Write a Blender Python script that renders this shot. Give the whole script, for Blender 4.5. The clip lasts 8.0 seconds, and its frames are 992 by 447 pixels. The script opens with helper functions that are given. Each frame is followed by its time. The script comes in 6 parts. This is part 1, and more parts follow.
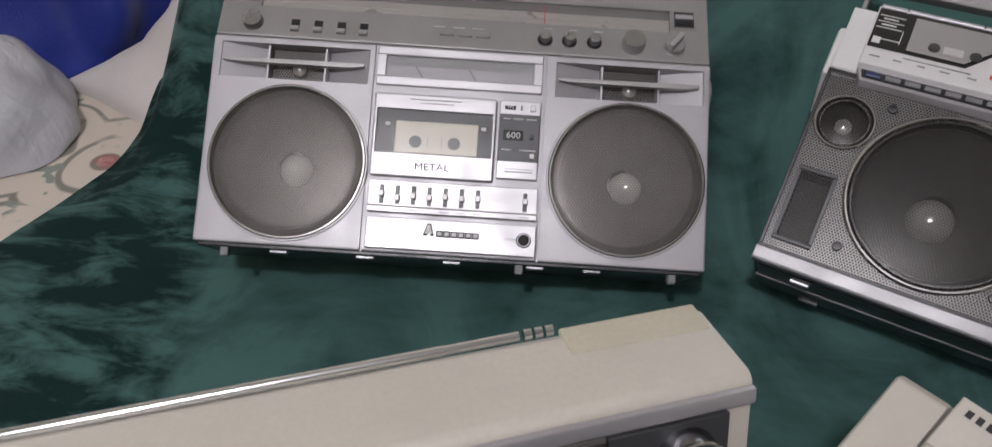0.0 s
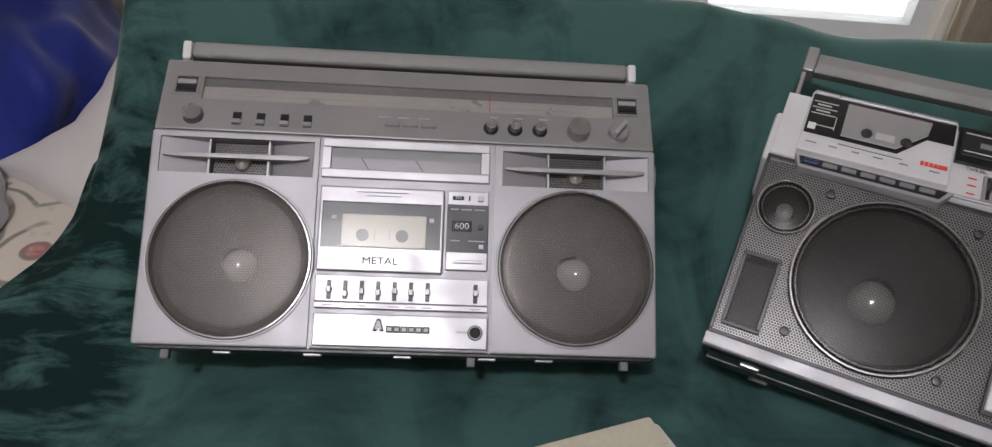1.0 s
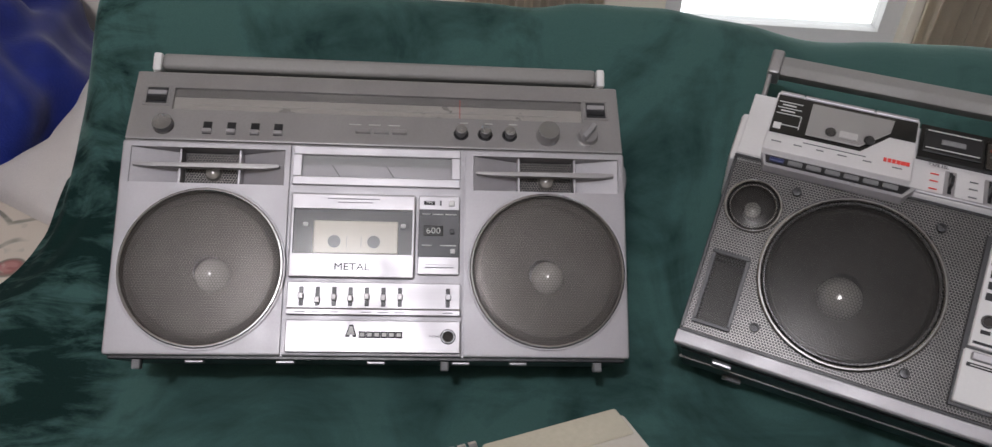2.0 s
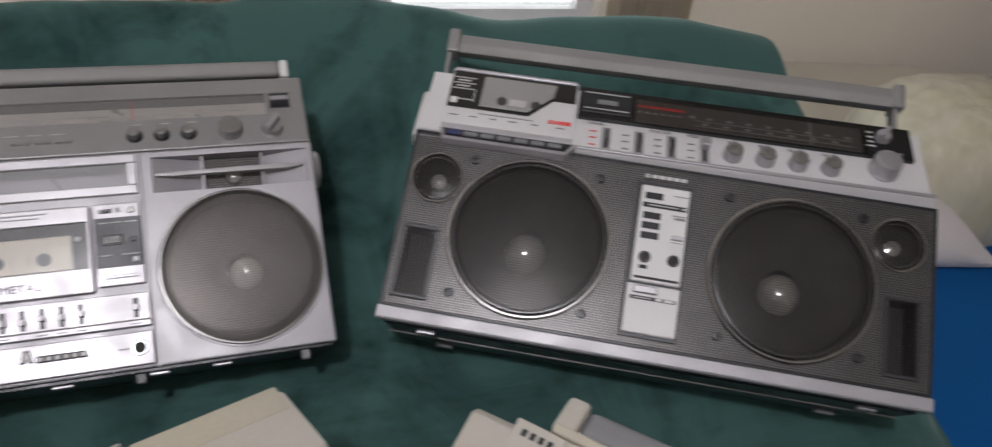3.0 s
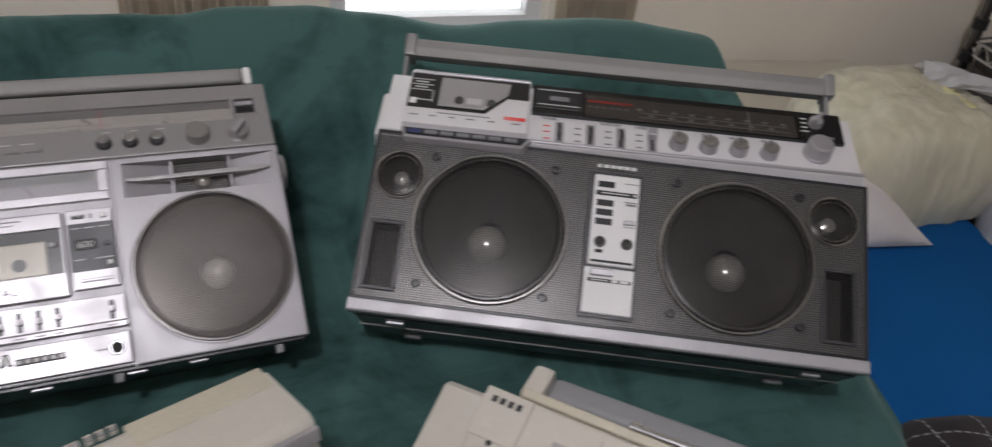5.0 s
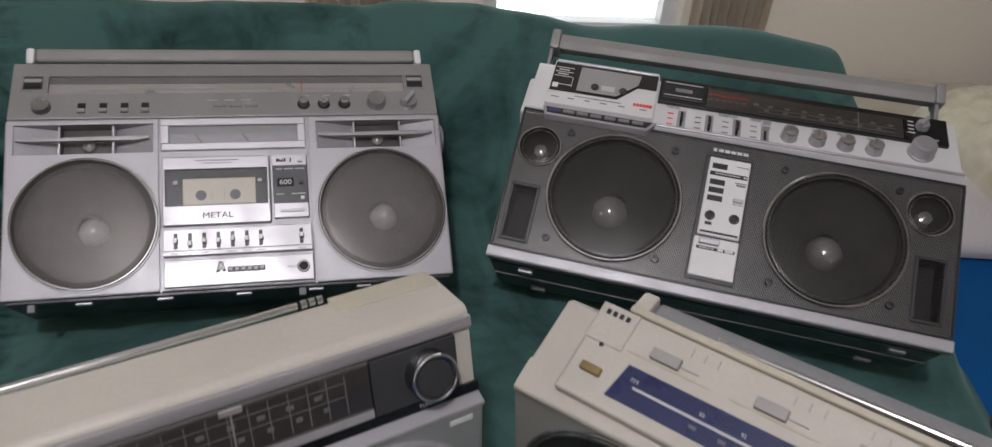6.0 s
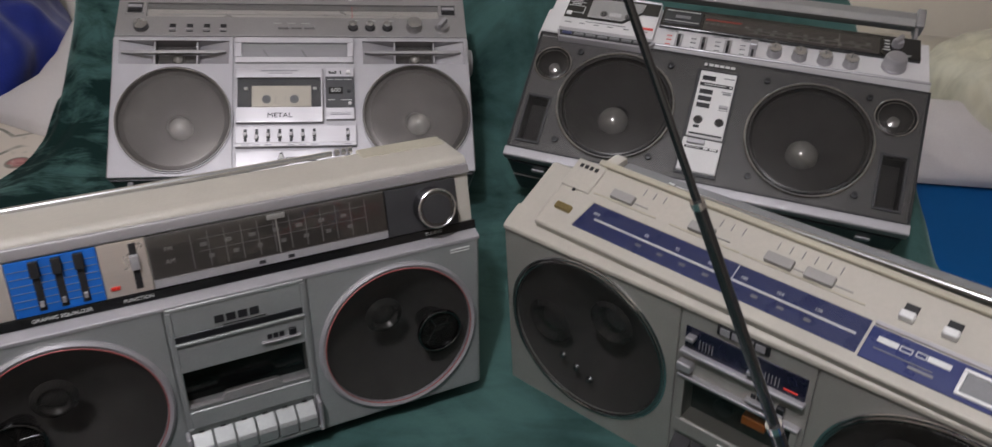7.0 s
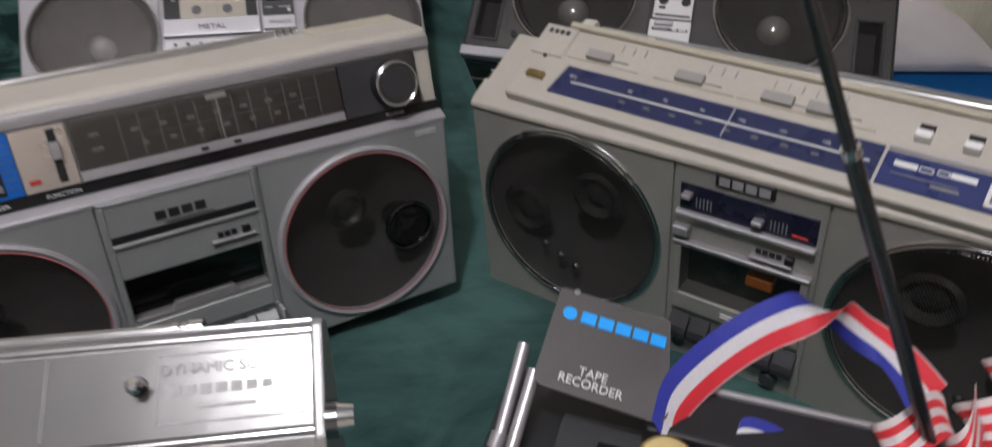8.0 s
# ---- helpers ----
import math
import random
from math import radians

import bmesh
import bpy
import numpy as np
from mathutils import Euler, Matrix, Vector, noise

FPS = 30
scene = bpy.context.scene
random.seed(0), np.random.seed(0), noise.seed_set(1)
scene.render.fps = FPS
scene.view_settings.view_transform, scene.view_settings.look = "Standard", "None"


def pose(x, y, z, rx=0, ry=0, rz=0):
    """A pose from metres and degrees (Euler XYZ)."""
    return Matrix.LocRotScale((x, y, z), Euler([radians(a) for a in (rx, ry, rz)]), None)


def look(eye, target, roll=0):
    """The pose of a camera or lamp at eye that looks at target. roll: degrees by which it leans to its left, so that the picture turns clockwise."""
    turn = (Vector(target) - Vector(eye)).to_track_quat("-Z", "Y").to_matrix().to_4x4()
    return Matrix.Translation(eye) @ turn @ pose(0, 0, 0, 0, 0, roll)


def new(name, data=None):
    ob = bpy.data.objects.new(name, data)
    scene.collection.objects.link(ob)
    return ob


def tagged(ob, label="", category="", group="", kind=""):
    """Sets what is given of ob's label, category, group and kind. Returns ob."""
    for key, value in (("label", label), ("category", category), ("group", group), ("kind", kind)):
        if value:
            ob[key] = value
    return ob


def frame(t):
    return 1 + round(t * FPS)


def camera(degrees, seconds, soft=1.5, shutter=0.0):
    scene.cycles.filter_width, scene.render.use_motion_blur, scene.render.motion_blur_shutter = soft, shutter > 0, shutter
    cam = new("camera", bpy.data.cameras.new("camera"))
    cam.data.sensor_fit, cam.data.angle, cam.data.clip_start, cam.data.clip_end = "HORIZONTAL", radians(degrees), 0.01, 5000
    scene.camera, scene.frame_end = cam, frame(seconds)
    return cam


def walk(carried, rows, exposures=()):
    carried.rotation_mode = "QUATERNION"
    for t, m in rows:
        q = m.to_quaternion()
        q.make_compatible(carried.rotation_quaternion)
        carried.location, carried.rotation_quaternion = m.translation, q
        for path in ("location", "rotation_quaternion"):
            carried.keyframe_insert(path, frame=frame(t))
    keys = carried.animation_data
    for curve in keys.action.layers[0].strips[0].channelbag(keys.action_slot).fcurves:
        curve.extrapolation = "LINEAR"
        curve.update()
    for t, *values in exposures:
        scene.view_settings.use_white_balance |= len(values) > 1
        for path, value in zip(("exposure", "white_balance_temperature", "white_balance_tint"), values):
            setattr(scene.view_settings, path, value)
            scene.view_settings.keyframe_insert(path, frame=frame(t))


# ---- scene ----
cam = camera(62.8, 8.0, soft=1.3, shutter=0.35)
PATH = [
    (0, (0.1411, 0.2508, 0.6554), (0.0569, 0.9987, -0.0031), 2.01),
    (0.5, (0.1306, 0.2777, 0.6724), (0.0830, 1.0466, 0.0348), 3.04),
    (1, (0.1306, 0.2858, 0.6878), (0.1100, 1.0734, 0.0720), 3.67),
    (1.2, (0.1347, 0.2856, 0.6890), (0.1173, 1.0758, 0.0748), 3.58),
    (2.3, (0.1628, 0.2648, 0.6773), (0.1736, 1.0701, 0.0845), 2.69),
    (2.5, (0.1814, 0.2587, 0.6797), (0.2358, 1.0623, 0.0871), 3.02),
    (3, (0.2480, 0.2427, 0.6828), (0.4889, 1.0196, 0.1012), 6.55),
    (3.5, (0.2780, 0.2198, 0.6708), (0.5941, 0.9796, 0.1027), 6.83),
    (4, (0.2707, 0.2277, 0.6791), (0.6057, 0.9779, 0.1089), 7.31),
    (4.5, (0.2609, 0.2232, 0.6859), (0.5951, 0.9749, 0.1174), 7.21),
    (5, (0.2301, 0.1999, 0.6903), (0.5234, 0.9704, 0.1242), 6.42),
    (5.2, (0.1894, 0.1991, 0.6949), (0.4386, 0.9824, 0.1254), 6.12),
    (6.3, (0.1805, -0.0292, 0.7236), (0.3279, 0.7863, 0.1641), 5.14),
    (6.5, (0.2031, -0.0790, 0.7177), (0.3488, 0.7370, 0.1584), 4.97),
    (7, (0.2415, -0.1671, 0.7010), (0.3013, 0.6559, 0.1360), 2.59),
    (7.5, (0.2350, -0.1950, 0.6783), (0.2749, 0.6183, 0.0978), 0.73),
    (7.9, (0.2232, -0.1703, 0.6065), (0.3261, 0.6350, 0.0225), 0.54),
    (8, (0.2226, -0.1604, 0.5799), (0.3419, 0.6405, -0.0069), 0.70),
]
walk(cam, [(t, look(eye, target, roll)) for t, eye, target, roll in PATH], exposures=[(0.0, 0.14), (0.5, 0.0), (8.0, 0.0)])

# ---- world and light ----
room_world = bpy.data.worlds.new("room_world")
room_world.use_nodes = True
scene.world = room_world
sky = room_world.node_tree.nodes.new("ShaderNodeTexSky")
sky.sky_type, sky.sun_disc, sky.sun_elevation, sky.sun_rotation = "NISHITA", False, radians(35), radians(20)
room_world.node_tree.links.new(sky.outputs[0], room_world.node_tree.nodes["Background"].inputs[0])
room_world.node_tree.nodes["Background"].inputs[1].default_value = 0.10


bulb = bpy.data.lights.new("ceiling_bulb", "POINT")
bulb.energy, bulb.shadow_soft_size, bulb.color = 54.0, 0.05, (0.945, 0.925, 1.0)
new("ceiling_bulb", bulb).location = (-0.05, -0.30, 1.68)

# ---- materials ----
class Nodes:
    """A small helper that chains shader nodes."""

    def __init__(self, name):
        self.mat = bpy.data.materials.new(name)
        self.mat.use_nodes = True
        self.tree = self.mat.node_tree
        self.bsdf = self.tree.nodes["Principled BSDF"]
        self.out = self.tree.nodes["Material Output"]
        self.coord = self.tree.nodes.new("ShaderNodeTexCoord").outputs["Object"]

    def add(self, kind, **inputs):
        node = self.tree.nodes.new(kind)
        for key, value in inputs.items():
            self.put(node, key, value)
        return node

    def put(self, node, key, value):
        socket = node.inputs[int(key[1:])] if key[0] == "i" and key[1:].isdigit() else node.inputs[key]
        if isinstance(value, bpy.types.NodeSocket):
            self.tree.links.new(value, socket)
        else:
            socket.default_value = value

    def math(self, op, a, b=0.0):
        node = self.add("ShaderNodeMath", i0=a, i1=b)
        node.operation = op
        return node.outputs[0]

    def noise(self, scale, detail=4.0, rough=0.6, vector=None):
        return self.add("ShaderNodeTexNoise", Vector=vector or self.coord, Scale=scale, Detail=detail, Roughness=rough).outputs["Fac"]

    def span(self, fac, lo, hi, a=0.0, b=1.0):
        node = self.add("ShaderNodeMapRange", i0=fac, i1=lo, i2=hi, i3=a, i4=b)
        return node.outputs[0]

    def mix(self, fac, a, b):
        node = self.tree.nodes.new("ShaderNodeMix")
        node.data_type = "RGBA"
        for i, v in ((0, fac), (6, a), (7, b)):
            if isinstance(v, bpy.types.NodeSocket):
                self.tree.links.new(v, node.inputs[i])
            elif i:
                node.inputs[i].default_value = (*v[:3], 1)
            else:
                node.inputs[i].default_value = v
        return node.outputs[2]

    def bump(self, height, strength, distance):
        self.put(self.bsdf, "Normal", self.add("ShaderNodeBump", Height=height, Strength=strength, Distance=distance).outputs[0])

    def set(self, **values):
        for key, value in values.items():
            if isinstance(value, tuple) and len(value) == 3:
                value = (*value, 1)
            self.put(self.bsdf, key.replace("_", " "), value)
        return self


def scaled(n, sx, sy, sz):
    return n.add("ShaderNodeMapping", Vector=n.coord, Scale=(sx, sy, sz)).outputs[0]


def surface(name, colour, rough=0.4, metal=0.0, wear=0.12, scale=25.0, bump=0.0, coat=0.0, brushed=False):
    """Painted, moulded or metal surface: stains at one scale, grain at another, uneven gloss."""
    n = Nodes(name)
    dark = tuple(c * (1 - wear) for c in colour)
    light = tuple(min(1, c * (1 + wear * 0.6)) for c in colour)
    wide = n.noise(scale * 0.35, 5)
    fine = n.noise(scale * 14, 3, vector=scaled(n, 0.03, 1, 1) if brushed else None)
    base = n.mix(n.span(wide, 0.32, 0.68), dark, light)
    base = n.mix(n.math("MULTIPLY", n.span(fine, 0.35, 0.65), 0.45), base, tuple(c * (1 - wear * 1.3) for c in colour))
    n.set(Base_Color=base, Metallic=metal, Roughness=n.span(n.noise(scale * 0.9, 6), 0.3, 0.7, max(rough - 0.07, 0.03), rough + 0.09), Coat_Weight=coat)
    if bump:
        n.bump(n.noise(scale * 40, 2), bump, 0.0006)
    return n.mat


def holes(n, pitch, radius):
    """1 inside the holes of a perforated sheet in the x-z plane."""
    sep = n.add("ShaderNodeSeparateXYZ", Vector=n.coord)
    px, pz = pitch, pitch * 1.732
    best = None
    for shift in (0.0, 0.5):
        parts = []
        for axis, p in ((0, px), (2, pz)):
            f = n.math("FRACT", n.math("ADD", n.math("DIVIDE", sep.outputs[axis], p), shift + 40))
            parts.append(n.math("POWER", n.math("ABSOLUTE", n.math("MULTIPLY", n.math("SUBTRACT", f, 0.5), p / pitch)), 2.0))
        d = n.math("SQRT", n.math("ADD", *parts))
        best = d if best is None else n.math("MINIMUM", best, d)
    return n.span(best, radius + 0.05, radius - 0.05)


def perforated(name, colour, pitch, radius, rough=0.35, metal=0.7):
    n = Nodes(name)
    hole = holes(n, pitch, radius)
    stain = n.noise(30, 4)
    n.set(Base_Color=n.mix(n.span(stain, 0.3, 0.7), tuple(c * 0.8 for c in colour), colour), Metallic=metal, Roughness=rough)
    clear = n.add("ShaderNodeBsdfTransparent")
    blend = n.add("ShaderNodeMixShader", i0=hole, i1=n.bsdf.outputs[0], i2=clear.outputs[0])
    n.tree.links.new(blend.outputs[0], n.out.inputs[0])
    return n.mat


def clear_pane(name, tint=(1, 1, 1), gloss=0.06, rough=0.05):
    n = Nodes(name)
    clear = n.add("ShaderNodeBsdfTransparent", Color=(*tint, 1))
    shine = n.add("ShaderNodeBsdfGlossy", Color=(1, 1, 1, 1), Roughness=rough)
    facing = n.add("ShaderNodeLayerWeight", Blend=0.5).outputs["Facing"]
    fac = n.math("ADD", n.math("MULTIPLY", n.math("POWER", facing, 4.0), 0.45), gloss * 0.5)
    blend = n.add("ShaderNodeMixShader", i0=fac, i1=clear.outputs[0], i2=shine.outputs[0])
    n.tree.links.new(blend.outputs[0], n.out.inputs[0])
    return n.mat


def velvet_mat():
    """Velvet pile: wide brushed areas, narrow strokes and a crushed zone of short dark smears, with some light and
    sheen put into the colour.
    """
    n = Nodes("green_velvet")
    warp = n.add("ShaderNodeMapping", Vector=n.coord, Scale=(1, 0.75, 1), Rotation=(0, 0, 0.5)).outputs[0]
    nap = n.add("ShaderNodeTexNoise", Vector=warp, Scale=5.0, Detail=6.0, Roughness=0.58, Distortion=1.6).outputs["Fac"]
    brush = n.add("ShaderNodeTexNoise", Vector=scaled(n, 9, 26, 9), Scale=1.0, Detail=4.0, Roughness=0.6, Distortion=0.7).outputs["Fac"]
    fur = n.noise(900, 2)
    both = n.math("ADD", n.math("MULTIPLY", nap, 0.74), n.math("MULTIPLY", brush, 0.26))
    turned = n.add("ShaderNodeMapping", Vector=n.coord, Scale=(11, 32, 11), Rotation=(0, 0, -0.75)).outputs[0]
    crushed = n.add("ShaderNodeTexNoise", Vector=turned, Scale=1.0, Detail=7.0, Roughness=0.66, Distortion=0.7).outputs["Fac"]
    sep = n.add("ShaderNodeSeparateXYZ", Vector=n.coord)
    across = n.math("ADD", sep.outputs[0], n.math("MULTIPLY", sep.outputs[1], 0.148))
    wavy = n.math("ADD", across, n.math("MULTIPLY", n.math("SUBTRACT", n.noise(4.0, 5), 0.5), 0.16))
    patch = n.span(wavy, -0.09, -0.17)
    # fold line's paler side, put into the colour since the mesh has no fold
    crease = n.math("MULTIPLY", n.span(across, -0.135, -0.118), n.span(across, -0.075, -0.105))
    # dark smears of crushed pile; the offset darkens the whole left zone
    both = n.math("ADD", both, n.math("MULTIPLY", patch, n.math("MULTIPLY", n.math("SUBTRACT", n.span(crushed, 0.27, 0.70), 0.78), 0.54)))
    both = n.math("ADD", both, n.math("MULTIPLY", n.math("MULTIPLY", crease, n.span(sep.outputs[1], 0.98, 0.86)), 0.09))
    # paler strip in front of the boxes, set by position
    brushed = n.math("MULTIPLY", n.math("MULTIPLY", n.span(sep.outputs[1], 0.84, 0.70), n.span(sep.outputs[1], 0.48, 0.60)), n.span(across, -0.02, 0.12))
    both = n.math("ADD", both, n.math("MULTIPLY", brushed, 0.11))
    # top of the ridge, facing the lamp, lightened in the colour
    lit_crest = n.math("MULTIPLY", n.span(sep.outputs[1], 1.10, 1.24), n.span(n.noise(2.2, 3), 0.38, 0.60))
    both = n.math("ADD", both, n.math("MULTIPLY", lit_crest, 0.18))
    # pile's sheen partly put into the base colour as pale and dark nap
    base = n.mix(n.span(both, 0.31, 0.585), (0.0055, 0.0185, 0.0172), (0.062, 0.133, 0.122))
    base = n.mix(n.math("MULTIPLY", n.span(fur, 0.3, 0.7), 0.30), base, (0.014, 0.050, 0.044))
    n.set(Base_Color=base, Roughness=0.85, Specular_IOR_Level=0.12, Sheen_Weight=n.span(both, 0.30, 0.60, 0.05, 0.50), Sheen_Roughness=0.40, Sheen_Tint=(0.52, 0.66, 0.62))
    n.bump(n.math("ADD", n.math("MULTIPLY", brush, 1.0), n.math("MULTIPLY", fur, 0.1)), 0.20, 0.006)
    return n.mat


def floral_mat():
    """Cream cotton printed with scrolling stems, leaves and faded roses."""
    n = Nodes("floral_sheet")
    warped = n.add("ShaderNodeTexNoise", Vector=n.coord, Scale=6.0, Detail=2.0)
    moved = n.add("ShaderNodeVectorMath", i0=n.coord, i1=warped.outputs["Color"])
    bend = n.add("ShaderNodeVectorMath", i0=warped.outputs["Color"], i1=(0.10, 0.10, 0.0))
    bend.operation = "MULTIPLY"
    n.tree.links.new(bend.outputs[0], moved.inputs[1])
    cells = n.add("ShaderNodeTexVoronoi", Vector=moved.outputs[0], Scale=7.0)
    rings = n.math("FRACT", n.math("MULTIPLY", cells.outputs["Distance"], 3.4))
    gate = n.noise(8, 3)
    stem = n.math("MULTIPLY", n.span(n.math("ABSOLUTE", n.math("SUBTRACT", rings, 0.5)), 0.13, 0.06), n.span(gate, 0.42, 0.50))
    leaf = n.math("MULTIPLY", n.span(n.noise(26, 2), 0.57, 0.60), n.span(gate, 0.46, 0.54))
    rose = n.math("MULTIPLY", n.span(cells.outputs["Distance"], 0.17, 0.12), n.span(n.noise(40, 2), 0.40, 0.52))
    base = n.mix(stem, (0.66, 0.59, 0.51), (0.25, 0.24, 0.20))
    base = n.mix(leaf, base, (0.27, 0.30, 0.26))
    base = n.mix(n.math("MULTIPLY", rose, 0.75), base, (0.42, 0.12, 0.12))
    n.set(Base_Color=base, Roughness=0.9, Specular_IOR_Level=0.2)
    n.bump(n.math("ADD", n.noise(500, 2), n.math("MULTIPLY", n.noise(9, 3), 4.0)), 0.25, 0.002)
    return n.mat


def cloth(name, colour, weave=600.0, wear=0.12, folds=6.0, sheen=0.2, rough=0.9):
    n = Nodes(name)
    wide, fine = n.noise(folds, 5), n.noise(weave, 2)
    base = n.mix(n.span(wide, 0.3, 0.7), tuple(c * (1 - wear) for c in colour), tuple(min(1, c * (1 + wear)) for c in colour))
    base = n.mix(n.math("MULTIPLY", n.span(fine, 0.3, 0.7), 0.25), base, tuple(c * 0.7 for c in colour))
    n.set(Base_Color=base, Roughness=rough, Specular_IOR_Level=0.2, Sheen_Weight=sheen)
    n.bump(n.math("ADD", n.math("MULTIPLY", wide, 2.0), fine), 0.3, 0.003)
    return n.mat


def film_bag(name, colour, through_light=0.35, clear=0.0):
    """Thin plastic film: creased, partly translucent, and see-through by the share given."""
    n = Nodes(name)
    crease = n.add("ShaderNodeTexNoise", Vector=n.coord, Scale=6.0, Detail=3.5, Roughness=0.5, Distortion=2.0).outputs["Fac"]
    pulled = n.add("ShaderNodeTexNoise", Vector=scaled(n, 22, 22, 6), Scale=1.0, Detail=3.0, Roughness=0.55, Distortion=1.2).outputs["Fac"]
    base = n.mix(n.span(n.noise(5, 4), 0.35, 0.65), tuple(c * 0.9 for c in colour), colour)
    n.set(Base_Color=base, Roughness=0.30, Specular_IOR_Level=0.5)
    n.bump(n.math("ADD", crease, n.math("MULTIPLY", pulled, 0.5)), 0.55, 0.02)
    trans = n.add("ShaderNodeBsdfTranslucent", Color=base)
    blend = n.add("ShaderNodeMixShader", i0=through_light, i1=n.bsdf.outputs[0], i2=trans.outputs[0])
    if clear:
        gap = n.add("ShaderNodeBsdfTransparent")
        share = n.span(n.math("ADD", n.math("MULTIPLY", crease, 0.5), n.math("MULTIPLY", pulled, 0.5)), 0.38, 0.62, clear * 1.35, clear * 0.6)
        blend = n.add("ShaderNodeMixShader", i0=share, i1=blend.outputs[0], i2=gap.outputs[0])
    n.tree.links.new(blend.outputs[0], n.out.inputs[0])
    return n.mat


def plaid_mat():
    n = Nodes("plaid_flannel")
    turned = n.add("ShaderNodeMapping", Vector=n.coord, Rotation=(0, 0, 0.35)).outputs[0]
    sep = n.add("ShaderNodeSeparateXYZ", Vector=turned)
    base = (0.036, 0.030, 0.030)
    for axis, p, width, colour in ((0, 0.124, 0.3, (0.075, 0.065, 0.068)), (1, 0.132, 0.3, (0.075, 0.065, 0.068)), (0, 0.062, 0.018, (0.72, 0.71, 0.70)), (1, 0.066, 0.018, (0.72, 0.71, 0.70))):
        f = n.math("FRACT", n.math("ADD", n.math("DIVIDE", sep.outputs[axis], p), 40.3))
        line = n.math("LESS_THAN", n.math("ABSOLUTE", n.math("SUBTRACT", f, 0.5)), width)
        if width < 0.1:
            dash = n.math("FRACT", n.math("MULTIPLY", sep.outputs[1 - axis], 90.0))
            line = n.math("MULTIPLY", line, n.span(dash, 0.40, 0.50, 0.25, 1.0))
        base = n.mix(n.math("MULTIPLY", line, 0.75), base, colour)
    n.set(Base_Color=base, Roughness=0.95, Specular_IOR_Level=0.1, Sheen_Weight=0.15)
    n.bump(n.noise(500, 2), 0.3, 0.001)
    return n.mat


def stripes_mat():
    """Woven ribbon: red, white and blue lengthwise bands."""
    n = Nodes("striped_ribbon")
    uv = n.tree.nodes.new("ShaderNodeUVMap").outputs[0]
    v = n.add("ShaderNodeSeparateXYZ", Vector=uv).outputs[1]
    base = n.mix(n.math("GREATER_THAN", v, 0.36), (0.93, 0.045, 0.07), (0.95, 0.93, 0.95))
    base = n.mix(n.math("GREATER_THAN", v, 0.66), base, (0.035, 0.055, 0.48))
    base = n.mix(n.math("LESS_THAN", v, 0.04), base, (0.75, 0.45, 0.45))
    n.set(Base_Color=n.mix(n.math("MULTIPLY", n.span(n.noise(700, 2), 0.3, 0.7), 0.10), base, (0.3, 0.2, 0.25)), Roughness=0.6, Sheen_Weight=0.25)
    n.bump(n.noise(1500, 1), 0.2, 0.0004)
    return n.mat


def candy_mat():
    """Woven ribbon with narrow red and white bands."""
    n = Nodes("red_white_ribbon")
    uv = n.tree.nodes.new("ShaderNodeUVMap").outputs[0]
    v = n.add("ShaderNodeSeparateXYZ", Vector=uv).outputs[1]
    f = n.math("FRACT", n.math("MULTIPLY", v, 3.0))
    n.set(Base_Color=n.mix(n.math("GREATER_THAN", f, 0.5), (0.92, 0.055, 0.075), (0.95, 0.88, 0.87)), Roughness=0.6, Sheen_Weight=0.25)
    n.bump(n.noise(1500, 1), 0.2, 0.0004)
    return n.mat


SILVER = surface("silver_paint", (0.40, 0.387, 0.402), 0.46, 0.38, 0.08, 30, 0.06)
HANDLE_GREY = surface("grey_grip_plastic", (0.26, 0.252, 0.245), 0.58, 0.15, 0.08, 25, 0.05)
SILVER_DK = surface("grey_silver_paint", (0.33, 0.318, 0.315), 0.40, 0.45, 0.10, 30, 0.06)
SATIN = surface("satin_aluminium", (0.44, 0.425, 0.44), 0.42, 0.65, 0.04, 30, 0.0, brushed=True)
GREYPLASTIC = surface("grey_metallic_plastic", (0.325, 0.335, 0.328), 0.42, 0.35, 0.09, 30, 0.08)
OLIVE = surface("champagne_plastic", (0.325, 0.317, 0.288), 0.42, 0.35, 0.09, 30, 0.08)
CREAM = surface("cream_plastic", (0.465, 0.435, 0.378), 0.45, 0.0, 0.10, 18, 0.10)
CREAM_Y = surface("yellowed_cream_plastic", (0.45, 0.415, 0.325), 0.5, 0.0, 0.14, 18, 0.10)
BLACK = surface("black_plastic", (0.014, 0.014, 0.016), 0.38, 0.0, 0.2, 30, 0.10)
GLOSSBLACK = surface("gloss_black_plastic", (0.010, 0.010, 0.011), 0.12, 0.0, 0.2, 30)
PIANO = surface("polished_black_port", (0.15, 0.15, 0.155), 0.06, 1.0, 0.2, 30)
AERIAL = surface("dark_aerial_chrome", (0.11, 0.11, 0.115), 0.2, 0.9, 0.10, 40)
DARKGREY = surface("dark_grey_plastic", (0.045, 0.045, 0.048), 0.40, 0.2, 0.15, 30, 0.08)
CONE_WARM = surface("grey_speaker_cone", (0.115, 0.105, 0.098), 0.7, 0.0, 0.2, 40, 0.2)
TWEETER = surface("dark_tweeter", (0.050, 0.048, 0.046), 0.12, 0.55, 0.15, 60)
DECK = surface("pale_silver_deck", (0.73, 0.715, 0.72), 0.42, 0.2, 0.06, 30, 0.05)
CONE = surface("speaker_cone_paper", (0.040, 0.036, 0.033), 0.75, 0.0, 0.25, 40, 0.25)
DOME = surface("speaker_dust_cap", (0.38, 0.365, 0.345), 0.14, 0.55, 0.10, 60)
DOME_PALE = surface("pale_dust_cap", (0.55, 0.53, 0.50), 0.15, 0.25, 0.10, 60)
